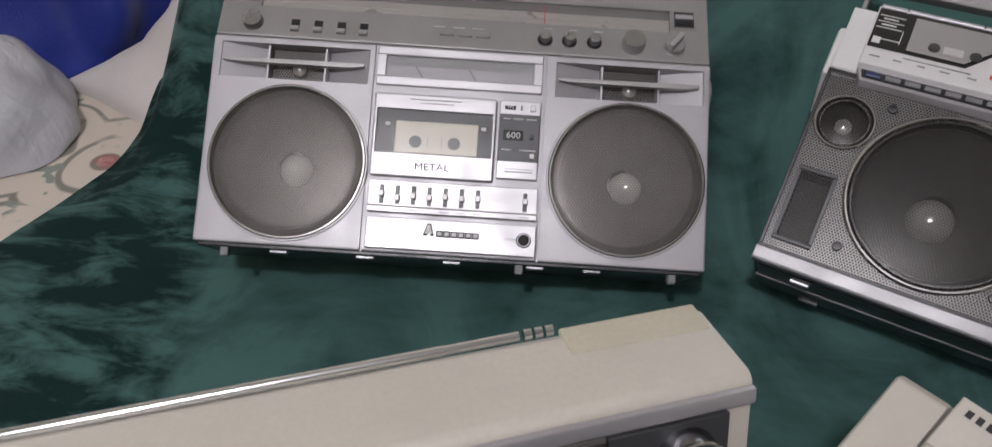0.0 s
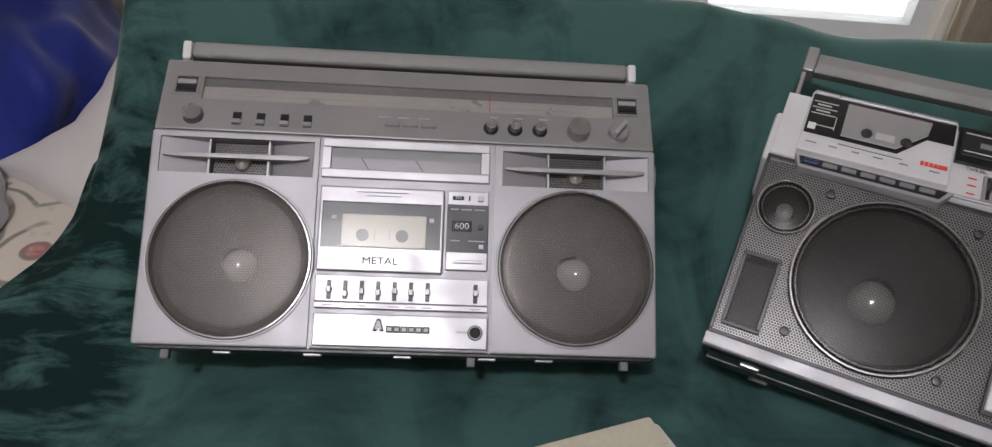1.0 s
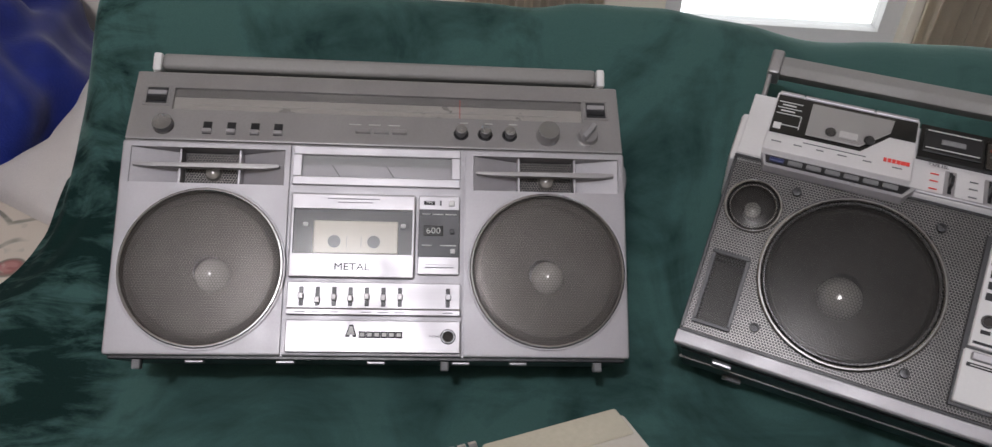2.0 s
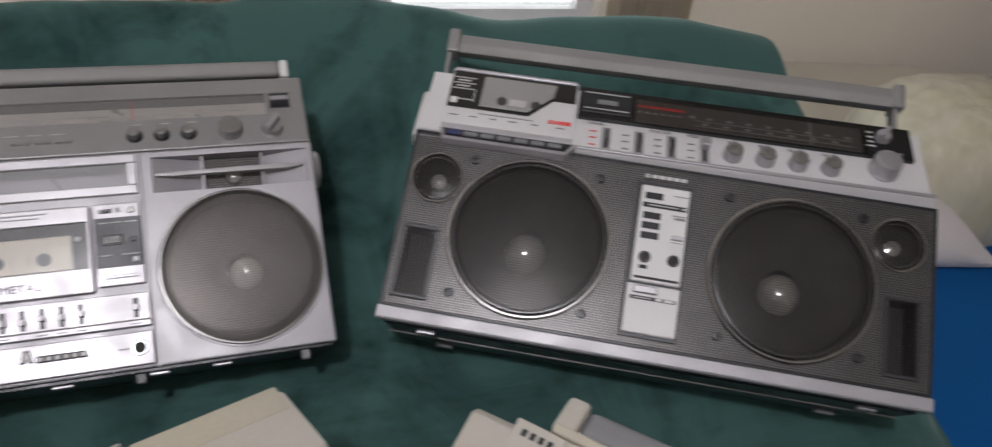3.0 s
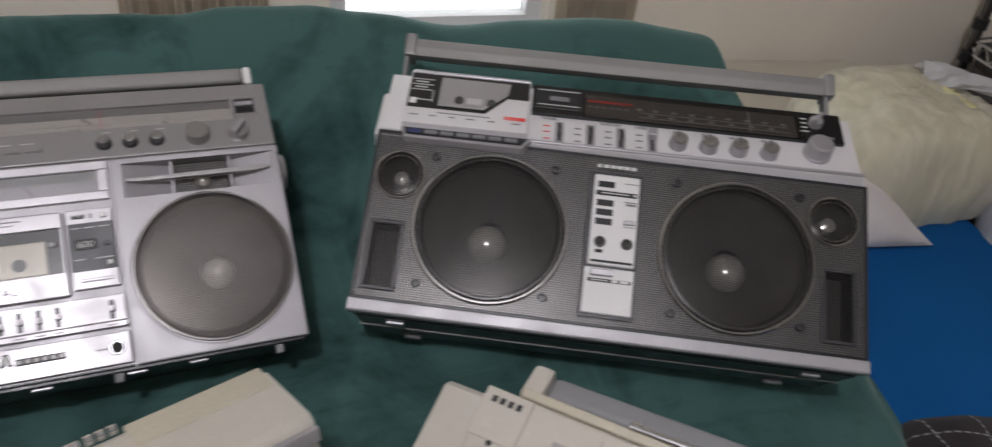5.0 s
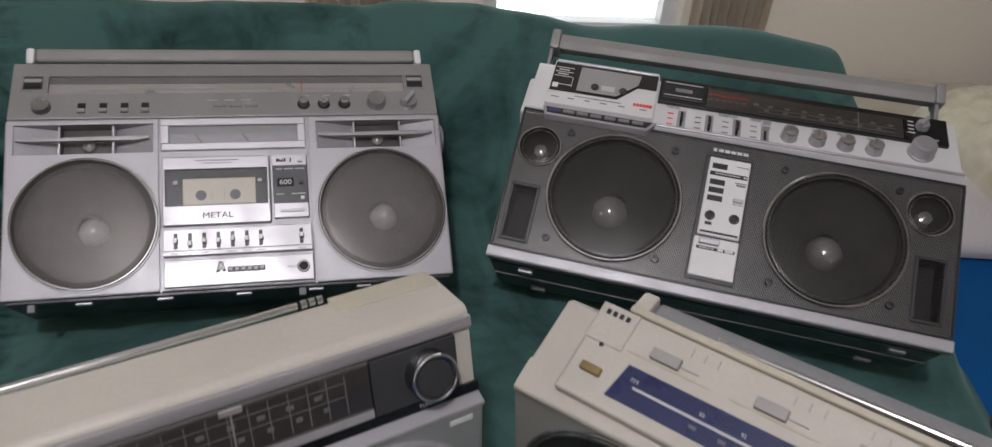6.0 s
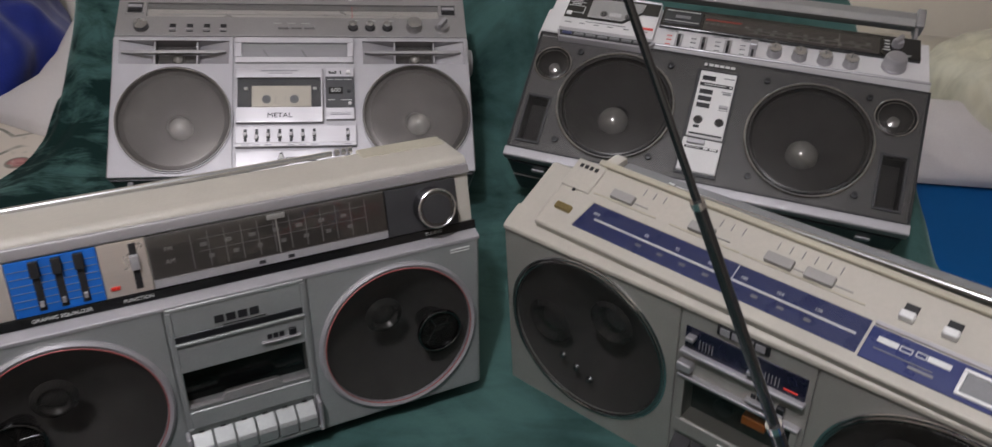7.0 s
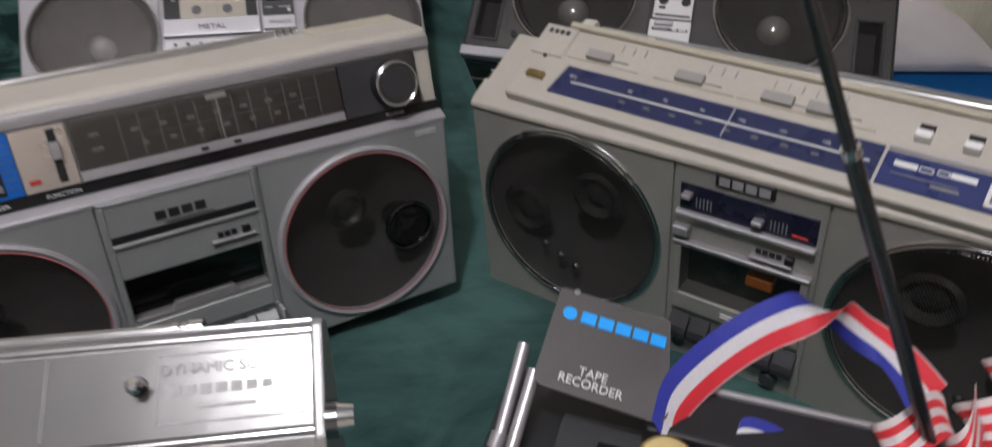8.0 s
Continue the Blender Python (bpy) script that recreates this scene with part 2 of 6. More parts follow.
CHROME = surface("chrome", (0.78, 0.78, 0.80), 0.13, 1.0, 0.05, 40)
RIM = surface("bright_speaker_rim", (0.42, 0.41, 0.41), 0.11, 1.0, 0.06, 40)
DARKCHROME = surface("smoked_chrome", (0.20, 0.20, 0.21), 0.15, 0.95, 0.10, 40)
WHITE = surface("white_plastic", (0.74, 0.73, 0.72), 0.45, 0.0, 0.06, 30)
INK_W = surface("white_ink", (0.72, 0.72, 0.70), 0.6)
INK_B = surface("black_ink", (0.015, 0.015, 0.017), 0.6)
INK_G = surface("grey_ink", (0.22, 0.22, 0.23), 0.6)
INK_P = surface("pale_ink", (0.42, 0.42, 0.42), 0.6)
INK_R = surface("red_ink", (0.80, 0.06, 0.05), 0.5)
INK_CYAN = surface("bright_blue_ink", (0.0, 0.33, 0.86), 0.5)
BLUE_EQ = surface("blue_anodised_panel", (0.01, 0.14, 0.55), 0.32, 0.3, 0.08, 30)
BLUE_DIAL = surface("navy_dial", (0.026, 0.036, 0.13), 0.3, 0.0, 0.12, 30)
METER_NAVY = surface("dark_meter", (0.012, 0.013, 0.032), 0.25, 0.0, 0.2, 30)
DIALBACK = surface("dark_dial", (0.115, 0.107, 0.102), 0.35, 0.0, 0.2, 30)
KNOB = surface("turned_knob_metal", (0.62, 0.61, 0.62), 0.24, 0.95, 0.06, 60)
ROSE_SATIN = surface("warm_satin_aluminium", (0.72, 0.64, 0.58), 0.30, 0.7, 0.06, 30, brushed=True)
CAP_GREY = surface("pale_grey_cap", (0.29, 0.28, 0.265), 0.5, 0.0, 0.08, 30)
GREY_RUBBER = surface("grey_rubber", (0.20, 0.20, 0.205), 0.6, 0.0, 0.10, 30, 0.1)
TAPE_SHELL = surface("cassette_shell", (0.78, 0.72, 0.60), 0.35, 0.0, 0.08, 30)
ORANGE = surface("orange_label", (0.70, 0.20, 0.03), 0.5)
RED_LED = surface("red_plastic", (0.55, 0.03, 0.02), 0.25)
GOLD = surface("tarnished_brass", (0.36, 0.28, 0.13), 0.4, 0.9, 0.2, 60)
PERF_WARM = perforated("fine_perforated_grille", (0.25, 0.228, 0.214), 0.0029, 0.455, 0.36, 0.5)
PERF_GREY = perforated("grey_perforated_grille", (0.225, 0.216, 0.212), 0.0028, 0.41, 0.33, 0.6)
PERF_BLACK = perforated("black_perforated_grille", (0.050, 0.047, 0.045), 0.0030, 0.445, 0.3, 0.5)
PERF_SMOKE = perforated("smoky_perforated_grille", (0.095, 0.088, 0.083), 0.0028, 0.45, 0.32, 0.6)
PANE = clear_pane("clear_pane", (0.92, 0.92, 0.92))
SMOKE = clear_pane("smoked_pane", (0.78, 0.77, 0.76))
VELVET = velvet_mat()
FLORAL = floral_mat()
BLUESHEET = cloth("blue_sheet", (0.002, 0.085, 0.27), 500, 0.08, 4, 0.0)
NAVYCLOTH = cloth("navy_nylon", (0.011, 0.024, 0.19), 300, 0.35, 7, rough=0.55)
WHITECLOTH = cloth("white_cotton", (0.66, 0.62, 0.60), 500, 0.05, 5)
PLAID = plaid_mat()
BAG_W = film_bag("white_bag_film", (0.74, 0.74, 0.76))
BAG_Y = film_bag("yellowish_bag_film", (0.92, 0.89, 0.78), 0.30, 0.30)
INNER_Y = film_bag("yellow_inner_bag_film", (0.93, 0.88, 0.52), 0.20)
BAG_G = film_bag("greyish_bag_film", (0.78, 0.78, 0.83))
RADIO_SILVER = surface("aged_silver_paint", (0.36, 0.35, 0.345), 0.36, 0.40, 0.08, 30, 0.05)
RED_RING = surface("faded_red_ring", (0.36, 0.09, 0.085), 0.3)
BRUSHED = surface("brushed_radio_panel", (0.19, 0.187, 0.185), 0.07, 0.30, 0.05, 30, brushed=True)
RIBBON, CANDY = stripes_mat(), candy_mat()
WALLPAINT = surface("beige_wall_paint", (0.93, 0.87, 0.75), 0.85, 0.0, 0.04, 5, 0.15)
# darker tone for the unseen side walls, to cut bounced light
WALLPAINT_DIM = surface("dimmed_wall_paint", (0.46, 0.41, 0.355), 0.85, 0.0, 0.05, 5, 0.15)
CEILPAINT = surface("white_ceiling_paint", (0.66, 0.65, 0.62), 0.9, 0.0, 0.03, 5)
FLOORWOOD = surface("brown_floor_boards", (0.22, 0.14, 0.08), 0.5, 0.0, 0.3, 6)
CURTAIN = cloth("cream_curtain", (0.84, 0.74, 0.60), 400, 0.1, 8)

# ---- mesh tools ----
SMALL_PRINT = ("print", "scale", "tick", "badge_bar", "window_mark", "stripe", "thin_line", "tape_counter", "badge", "port_fin", "scale_line", "wheel_mark")


def place(bm, m):
    if m is not None:
        bm.transform(m)
    return bm


def mesh_of(bm, name, smooth=True):
    bmesh.ops.recalc_face_normals(bm, faces=bm.faces)
    me = bpy.data.meshes.new(name)
    bm.to_mesh(me)
    bm.free()
    if smooth:
        for p in me.polygons:
            p.use_smooth = True
        even_shading(me)
    return me


def even_shading(me):
    """Area-weighted normals, so that broad faces stay flat beside their small bevels."""
    if len(me.vertices) > 6000:
        me.set_sharp_from_angle(angle=radians(32))
        return
    at, normals, areas = {}, [p.normal.copy() for p in me.polygons], [p.area for p in me.polygons]
    for p in me.polygons:
        for v in p.vertices:
            at.setdefault(v, []).append(p.index)
    loops = []
    for p in me.polygons:
        mine = normals[p.index]
        for v in p.vertices:
            total = Vector((0, 0, 0))
            for q in at[v]:
                if normals[q].dot(mine) > 0.84:
                    total += normals[q] * areas[q]
            loops.append(total.normalized() if total.length > 0 else mine)
    me.normals_split_custom_set(loops)


def part(name, bm, material, parent=None, label="", smooth=True):
    ob = new(name, mesh_of(bm, name, smooth) if isinstance(bm, bmesh.types.BMesh) else bm)
    ob.data.materials.clear()
    ob.data.materials.append(material)
    if parent is not None:
        ob.parent = parent
        ob.matrix_parent_inverse = Matrix.Identity(4)
    return tagged(ob, label, kind="stuff" if name in SMALL_PRINT else "")


def thing(name, m, label, category, group=""):
    ob = new(name)
    ob.empty_display_size = 0.05
    ob.matrix_world = m
    return tagged(ob, label, category, group)


def block(x0, x1, y0, y1, z0, z1, bevel=0.0, seg=2, m=None):
    bm = bmesh.new()
    bmesh.ops.create_cube(bm, size=1)
    bmesh.ops.scale(bm, vec=(x1 - x0, y1 - y0, z1 - z0), verts=bm.verts)
    bmesh.ops.translate(bm, vec=((x0 + x1) / 2, (y0 + y1) / 2, (z0 + z1) / 2), verts=bm.verts)
    if bevel:
        bmesh.ops.bevel(bm, geom=bm.edges[:], offset=bevel, segments=seg, profile=0.5, affect="EDGES")
    return place(bm, m)


def join(*parts):
    out = bmesh.new()
    for b in parts:
        me = bpy.data.meshes.new("tmp")
        b.to_mesh(me)
        b.free()
        out.from_mesh(me)
        bpy.data.meshes.remove(me)
    return out


def prism(profile, x0, x1, bevel=0.0, seg=2, m=None):
    """Closed outline of (y, z) points, drawn out along x."""
    bm = bmesh.new()
    a = [bm.verts.new((x0, y, z)) for y, z in profile]
    b = [bm.verts.new((x1, y, z)) for y, z in profile]
    n = len(profile)
    bm.faces.new(a)
    bm.faces.new(b[::-1])
    for i in range(n):
        bm.faces.new((a[i], b[i], b[(i + 1) % n], a[(i + 1) % n]))
    bmesh.ops.recalc_face_normals(bm, faces=bm.faces)
    if bevel:
        bmesh.ops.bevel(bm, geom=bm.edges[:], offset=bevel, segments=seg, profile=0.5, affect="EDGES")
    return place(bm, m)


def plate(outline, y0, y1, bevel=0.0, m=None):
    """Closed outline of (x, z) points, given the thickness y0 to y1."""
    bm = bmesh.new()
    a = [bm.verts.new((x, y0, z)) for x, z in outline]
    b = [bm.verts.new((x, y1, z)) for x, z in outline]
    n = len(outline)
    bm.faces.new(a)
    bm.faces.new(b[::-1])
    for i in range(n):
        bm.faces.new((a[i], b[i], b[(i + 1) % n], a[(i + 1) % n]))
    bmesh.ops.recalc_face_normals(bm, faces=bm.faces)
    if bevel:
        bmesh.ops.bevel(bm, geom=bm.edges[:], offset=bevel, segments=2, profile=0.5, affect="EDGES")
    return place(bm, m)


def lathe(profile, cx=0.0, cz=0.0, seg=40, m=None):
    """Revolves (radius, y) points round the y axis at (cx, cz)."""
    bm = bmesh.new()
    rings = []
    for r, y in profile:
        if r < 1e-6:
            rings.append([bm.verts.new((cx, y, cz))])
        else:
            rings.append([bm.verts.new((cx + r * math.cos(2 * math.pi * k / seg), y, cz + r * math.sin(2 * math.pi * k / seg))) for k in range(seg)])
    for a, b in zip(rings, rings[1:]):
        for k in range(seg):
            j = (k + 1) % seg
            if len(a) == 1:
                bm.faces.new((a[0], b[k], b[j]))
            elif len(b) == 1:
                bm.faces.new((a[k], b[0], a[j]))
            else:
                bm.faces.new((a[k], b[k], b[j], a[j]))
    return place(bm, m)


def hoop(cx, cz, r, tube, y=0.0, seg=56, m=None):
    pts = [(r + tube * math.cos(a), y + tube * math.sin(a)) for a in [2 * math.pi * k / 10 for k in range(11)]]
    return lathe(pts, cx, cz, seg, m)


def border(x0, x1, z0, z1, w, y0, y1, m=None):
    """A rectangular frame of width w."""
    return place(join(block(x0, x1, y0, y1, z0, z0 + w, 0.0008, 1), block(x0, x1, y0, y1, z1 - w, z1, 0.0008, 1),
                      block(x0, x0 + w, y0, y1, z0 + w, z1 - w, 0.0005, 1), block(x1 - w, x1, y0, y1, z0 + w, z1 - w, 0.0005, 1)), m)


def dial_knob(cx, cz, r, depth, m=None, seg=32):
    return lathe([(r * 1.06, 0.0), (r * 1.06, -depth * 0.15), (r, -depth * 0.2), (r * 0.97, -depth * 0.85), (r * 0.88, -depth), (r * 0.5, -depth * 0.985), (0, -depth * 0.98)], cx, cz, seg, m)


def spun_knob(parent, cx, cz, r, depth, m, label, side=None):
    """A turned knob: darker knurled side and a bright spun cap."""
    k = part("knob", lathe([(r * 1.05, 0.0), (r * 1.05, -depth * 0.12), (r, -depth * 0.18), (r * 0.97, -depth * 0.93), (r * 0.5, -depth * 0.95)], cx, cz, 36, m), side or DARKCHROME, parent, label)
    part("knob_cap", lathe([(r * 0.96, -depth * 0.92), (r * 0.93, -depth), (r * 0.80, -depth * 1.02), (r * 0.5, -depth * 0.99), (0, -depth * 0.985)], cx, cz, 36, m), KNOB, k, "bright spun cap")
    return k


def rod(p0, p1, r0, r1=None, seg=14):
    p0, p1 = Vector(p0), Vector(p1)
    r1 = r0 if r1 is None else r1
    bm = bmesh.new()
    bmesh.ops.create_cone(bm, cap_ends=True, segments=seg, radius1=r0, radius2=r1, depth=(p1 - p0).length)
    bm.transform(Matrix.Translation((p0 + p1) / 2) @ (p1 - p0).to_track_quat("Z", "Y").to_matrix().to_4x4())
    return bm


def words(text, x, z, height, y=-0.0006, align="CENTER", m=None, slant=0.0, stretch=1.0):
    """Raised lettering in the x-z plane, facing the viewer of a front panel."""
    data = bpy.data.curves.new("words", "FONT")
    data.body, data.size, data.align_x, data.extrude, data.shear, data.resolution_u, data.offset = text, height * 1.42, align, 0.0003, slant, 3, 0.0
    ob = bpy.data.objects.new("words", data)
    scene.collection.objects.link(ob)
    bpy.context.view_layer.update()
    me = bpy.data.meshes.new_from_object(ob.evaluated_get(bpy.context.evaluated_depsgraph_get()))
    bpy.data.objects.remove(ob)
    bpy.data.curves.remove(data)
    me.transform(Matrix.Translation((x, y - 0.0004, z)) @ Matrix.Rotation(radians(90), 4, "X") @ Matrix.Diagonal((stretch, 1, 1, 1)))
    if m is not None:
        me.transform(m)
    return me


def bars(rows, y=-0.0005, m=None):
    """Thin bars (x0, x1, z0, z1) for print too small to read."""
    return place(join(*[block(a, b, y - 0.0006, y + 0.0003, c, d) for a, b, c, d in rows]), m)


def carve(ob, cutters):
    """Cuts the closed shapes out of ob's mesh."""
    cut = bpy.data.objects.new("cutter", mesh_of(join(*cutters), "cutter", False))
    scene.collection.objects.link(cut)
    cut.matrix_world = ob.matrix_world if ob.parent is None else ob.parent.matrix_world
    mod = ob.modifiers.new("cut", "BOOLEAN")
    mod.object, mod.operation, mod.solver = cut, "DIFFERENCE", "EXACT"
    bpy.context.view_layer.update()
    me = bpy.data.meshes.new_from_object(ob.evaluated_get(bpy.context.evaluated_depsgraph_get()))
    ob.modifiers.clear()
    mats = list(ob.data.materials)
    ob.data = me
    me.materials.clear()
    for mt in mats:
        me.materials.append(mt)
    for p in me.polygons:
        p.material_index = 0
        p.use_smooth = True
    even_shading(me)
    bpy.data.objects.remove(cut)


def drum(cx, cz, r, y0, y1, seg=64, m=None):
    return lathe([(0, y0), (r, y0), (r, y1), (0, y1)], cx, cz, seg, m)


def woofer(parent, cx, cz, r, grille, rim_mat=None, rim=0.003, dome_at=(0.0, 0.0), cap=0.026, bulge=0.006, depth=0.034, rim_label="", grille_label="", cone=None, dome=None):
    """A paper cone in its well behind a perforated grille with a rim."""
    sp = part("speaker", lathe([(r * 0.99, 0.001), (r * 0.98, 0.008), (r * 0.93, 0.006), (r * 0.88, 0.004), (r * 0.83, 0.008), (r * 0.60, 0.018), (r * 0.30, depth), (cap * 0.9, depth)], cx, cz, 56), cone or CONE, parent, "dark paper speaker cone")
    dx, dz = dome_at
    part("dust_cap", lathe([(cap, depth), (cap * 0.95, depth - 0.004), (cap * 0.75, depth - 0.010), (cap * 0.4, depth - 0.0145), (0, depth - 0.016)], cx + dx, cz + dz, 32), dome or DOME, sp, "shiny domed dust cap")
    part("grille", lathe([(r * 0.985, -0.001), (r * 0.93, -bulge * 0.6), (r * 0.8, -bulge * 0.9), (r * 0.4, -bulge), (0, -bulge * 1.03)], cx, cz, 56), grille, sp, grille_label)
    part("rim", hoop(cx, cz, r, rim, -0.0015), rim_mat or CHROME, sp, rim_label)
    return sp

# ---- the room ----
def structure(name, bm, material, label, category, smooth=False):
    return tagged(part(name, bm, material, smooth=smooth), label, category, kind="structure")


structure("floor", block(-2.1, 2.6, -2.5, 1.9, -0.62, -0.55), FLOORWOOD, "brown wooden floor under the bed", "floor")
# unseen shell: ceiling and side walls toned down, south wall kept pale for fill
structure("ceiling", block(-2.1, 2.6, -2.5, 1.9, 1.80, 1.90), CEILPAINT, "plain white painted ceiling", "ceiling")
structure("wall_west", block(-2.1, -2.0, -2.4, 1.7, -0.55, 1.80), WALLPAINT_DIM, "plain unseen side wall darkened to cut bounced light", "wall")
structure("wall_east", block(2.5, 2.6, -2.4, 1.7, -0.55, 1.80), WALLPAINT_DIM, "plain unseen side wall darkened to cut bounced light", "wall")
structure("wall_south", block(-2.1, 2.6, -2.5, -2.4, -0.55, 1.80), WALLPAINT, "plain unseen beige wall kept pale to bounce fill light", "wall")
WX0, WX1, WZ0, WZ1 = 0.42, 0.86, 0.06, 1.15
structure("wall_north", join(block(-2.1, WX0, 1.7, 1.82, -0.55, 1.80), block(WX1, 2.6, 1.7, 1.82, -0.55, 1.80), block(WX0, WX1, 1.7, 1.82, -0.55, WZ0), block(WX0, WX1, 1.7, 1.82, WZ1, 1.80)),
          WALLPAINT, "beige painted wall with a low window behind the bed", "wall")
win = tagged(new("window_1"), "white framed window letting in pale daylight", "window", kind="structure")
part("window_frame", border(WX0, WX1, WZ0, WZ1, 0.035, 1.73, 1.77), WHITE, win)
part("window_sill", block(WX0 - 0.03, WX1 + 0.03, 1.66, 1.76, WZ0 - 0.02, WZ0 + 0.004, 0.004), WHITE, win)
pane = part("pane", block(WX0 + 0.035, WX1 - 0.035, 1.748, 1.752, WZ0 + 0.035, WZ1 - 0.035), PANE, win)
pane.visible_shadow = False

glow = Nodes("daylight_backdrop")
glow.set(Base_Color=(0.8, 0.85, 0.9), Emission_Color=(0.92, 0.96, 1.0), Emission_Strength=2.2)
structure("backdrop", block(-0.6, 1.9, 2.6, 2.62, -0.6, 1.9), glow.mat, "pale overcast daylight outside the window", "backdrop")


def curtain(x0, x1, label):
    bm = bmesh.new()
    n, rows = 60, 8
    grid = []
    for j in range(rows + 1):
        z = 0.02 + (1.3 - 0.02) * j / rows
        grid.append([bm.verts.new((x0 + (x1 - x0) * i / n, 1.655 + 0.016 * math.sin(i * 0.9) + 0.006 * math.sin(i * 0.37 + j), z)) for i in range(n + 1)])
    for a, b in zip(grid, grid[1:]):
        for i in range(n):
            bm.faces.new((a[i], a[i + 1], b[i + 1], b[i]))
    bmesh.ops.solidify(bm, geom=bm.faces[:], thickness=0.003)
    tagged(part("curtain", bm, CURTAIN), label, "curtain", "curtains at the window")


curtain(0.06, 0.30, "cream pleated curtain hanging beside the window")
curtain(0.862, 1.03, "cream pleated curtain hanging beside the window")

# ---- bed and bedding ----
bed = thing("bed", pose(-0.4, 0.0, -0.55), "bed covered with a cream floral sheet", "bed")
part("mattress", block(-1.15, 1.32, -1.5, 1.62, 0.28, 0.535, 0.03, 3), FLORAL, bed, "mattress under a cream sheet with scrolling flowers")
part("bed_base", block(-1.1, 1.30, -1.45, 1.60, 0.0, 0.28, 0.01), FLOORWOOD, bed)
tagged(part("blue_mattress", block(0.93, 1.44, -0.9, 1.22, -0.55, -0.03, 0.02, 3), BLUESHEET), "narrow mattress under a plain bright blue sheet", "mattress")


def ease(t):
    t = max(0.0, min(1.0, t))
    return t * t * (3 - 2 * t)


def lerp_table(table, v):
    for (a, p), (b, q) in zip(table, table[1:]):
        if v <= b:
            return p + (q - p) * max(0.0, min(1.0, (v - a) / (b - a)))
    return table[-1][1]


LEFT_EDGE = [(-1.4, -1.35), (0.3, -0.80), (0.6, -0.635), (0.873, -0.517), (0.95, -0.487), (1.02, -0.460), (1.063, -0.450), (1.116, -0.445), (1.173, -0.444), (1.312, -0.460), (1.58, -0.515)]
EDGE_TOP = [(-1.4, -0.008), (1.04, -0.008), (1.10, 0.004), (1.173, 0.042), (1.312, 0.080), (1.6, 0.095)]
RIGHT_EDGE = [(-1.4, 0.93), (0.60, 0.945), (0.66, 0.96), (0.75, 0.985), (0.9, 1.0), (1.2, 1.015), (1.27, 1.022), (1.33, 1.012), (1.6, 0.985)]
SEAT = [(-1.4, 0.030), (0.10, 0.030), (0.30, 0.020), (0.42, 0.006), (0.52, -0.006), (0.62, -0.008), (0.80, 0.000), (2.0, 0.0)]


def drape(x, y):
    """Height of the velvet over the bed, the cushions at the back and the boxes' hollows."""
    start = 0.865 - 0.33 * max(0.0, x - 0.32)
    ramp = max(0.0, y - start)
    hill = 0.82 * (math.sqrt(ramp * ramp + 0.0025) - 0.05)
    top = 0.205 - 0.03 * ease((x - 0.75) / 0.3)
    hill = top * (1 - math.exp(-(hill / top) ** 1.6)) if hill > 0 else 0.0
    valley = ease((-0.225 - x) / 0.05) * ease((1.20 - y) / 0.10)
    gap = math.exp(-(((x - 0.335) / 0.055) ** 2)) * ease((1.20 - y) / 0.14)
    hill *= 1 - 0.72 * valley - 0.58 * gap
    ridge = (0.058 - 0.016 * ease((x - 0.8) / 0.25)) * math.exp(-(((y - 1.27) / 0.085) ** 2))
    ridge += 0.050 * ease((0.60 - x) / 0.26) * math.exp(-(((y - 1.26) / 0.11) ** 2))
    fall = ease((y - 1.30) / 0.16)
    z = lerp_table(SEAT, y) + (hill + ridge) * (1 - fall)
    near = ease((y - 0.70) / 0.2)
    z += 0.012 * near * noise.noise((x * 3.1, y * 2.3, 0.4)) + 0.0035 * noise.noise((x * 11, y * 8, 1.4))
    z += 0.006 * near * noise.noise((x * 14 + y * 3, y * 3.5, 2.7))
    return z


def velvet_throw():
    bm = bmesh.new()
    nx, ny = 260, 230
    grid = []
    for j in range(ny + 1):
        y = -1.35 + (1.52 + 1.35) * (j / ny) ** 0.72
        xl, xr = lerp_table(LEFT_EDGE, y), lerp_table(RIGHT_EDGE, y)
        xl += 0.012 * noise.noise((y * 9, 0.3, 0.0))
        row = []
        for i in range(nx + 1):
            s = i / nx
            x = xl + (xr - xl) * s
            z = drape(x, y)
            dl, dr = (x - xl), (xr - x)
            ez = lerp_table(EDGE_TOP, y)
            z = ez + (z - ez) * ease(dl / 0.075) if dl < 0.075 else z
            z = -0.026 + (z + 0.026) * (1 - (1 - ease(dr / 0.06)) ** 2) if dr < 0.06 else z
            z += 0.016 * math.exp(-((dl - 0.026) / 0.013) ** 2) * ease((y - 1.0) / 0.12)
            z += 0.0055 * math.exp(-((dr - 0.05) / 0.05) ** 2) * math.sin(y * 34 - x * 60 + 3 * noise.noise((x * 7, y * 7, 8.0))) * ease((0.86 - y) / 0.1)
            row.append(bm.verts.new((x, y, z)))
        grid.append(row)
    for a, b in zip(grid, grid[1:]):
        for i in range(nx):
            bm.faces.new((a[i], a[i + 1], b[i + 1], b[i]))
    bmesh.ops.recalc_face_normals(bm, faces=bm.faces)
    ret = bmesh.ops.extrude_face_region(bm, geom=bm.faces[:])
    low = [v for v in ret["geom"] if isinstance(v, bmesh.types.BMVert)]
    bmesh.ops.translate(bm, vec=(0, 0, -0.005), verts=low)
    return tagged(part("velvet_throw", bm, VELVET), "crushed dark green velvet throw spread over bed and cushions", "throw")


velvet_throw()


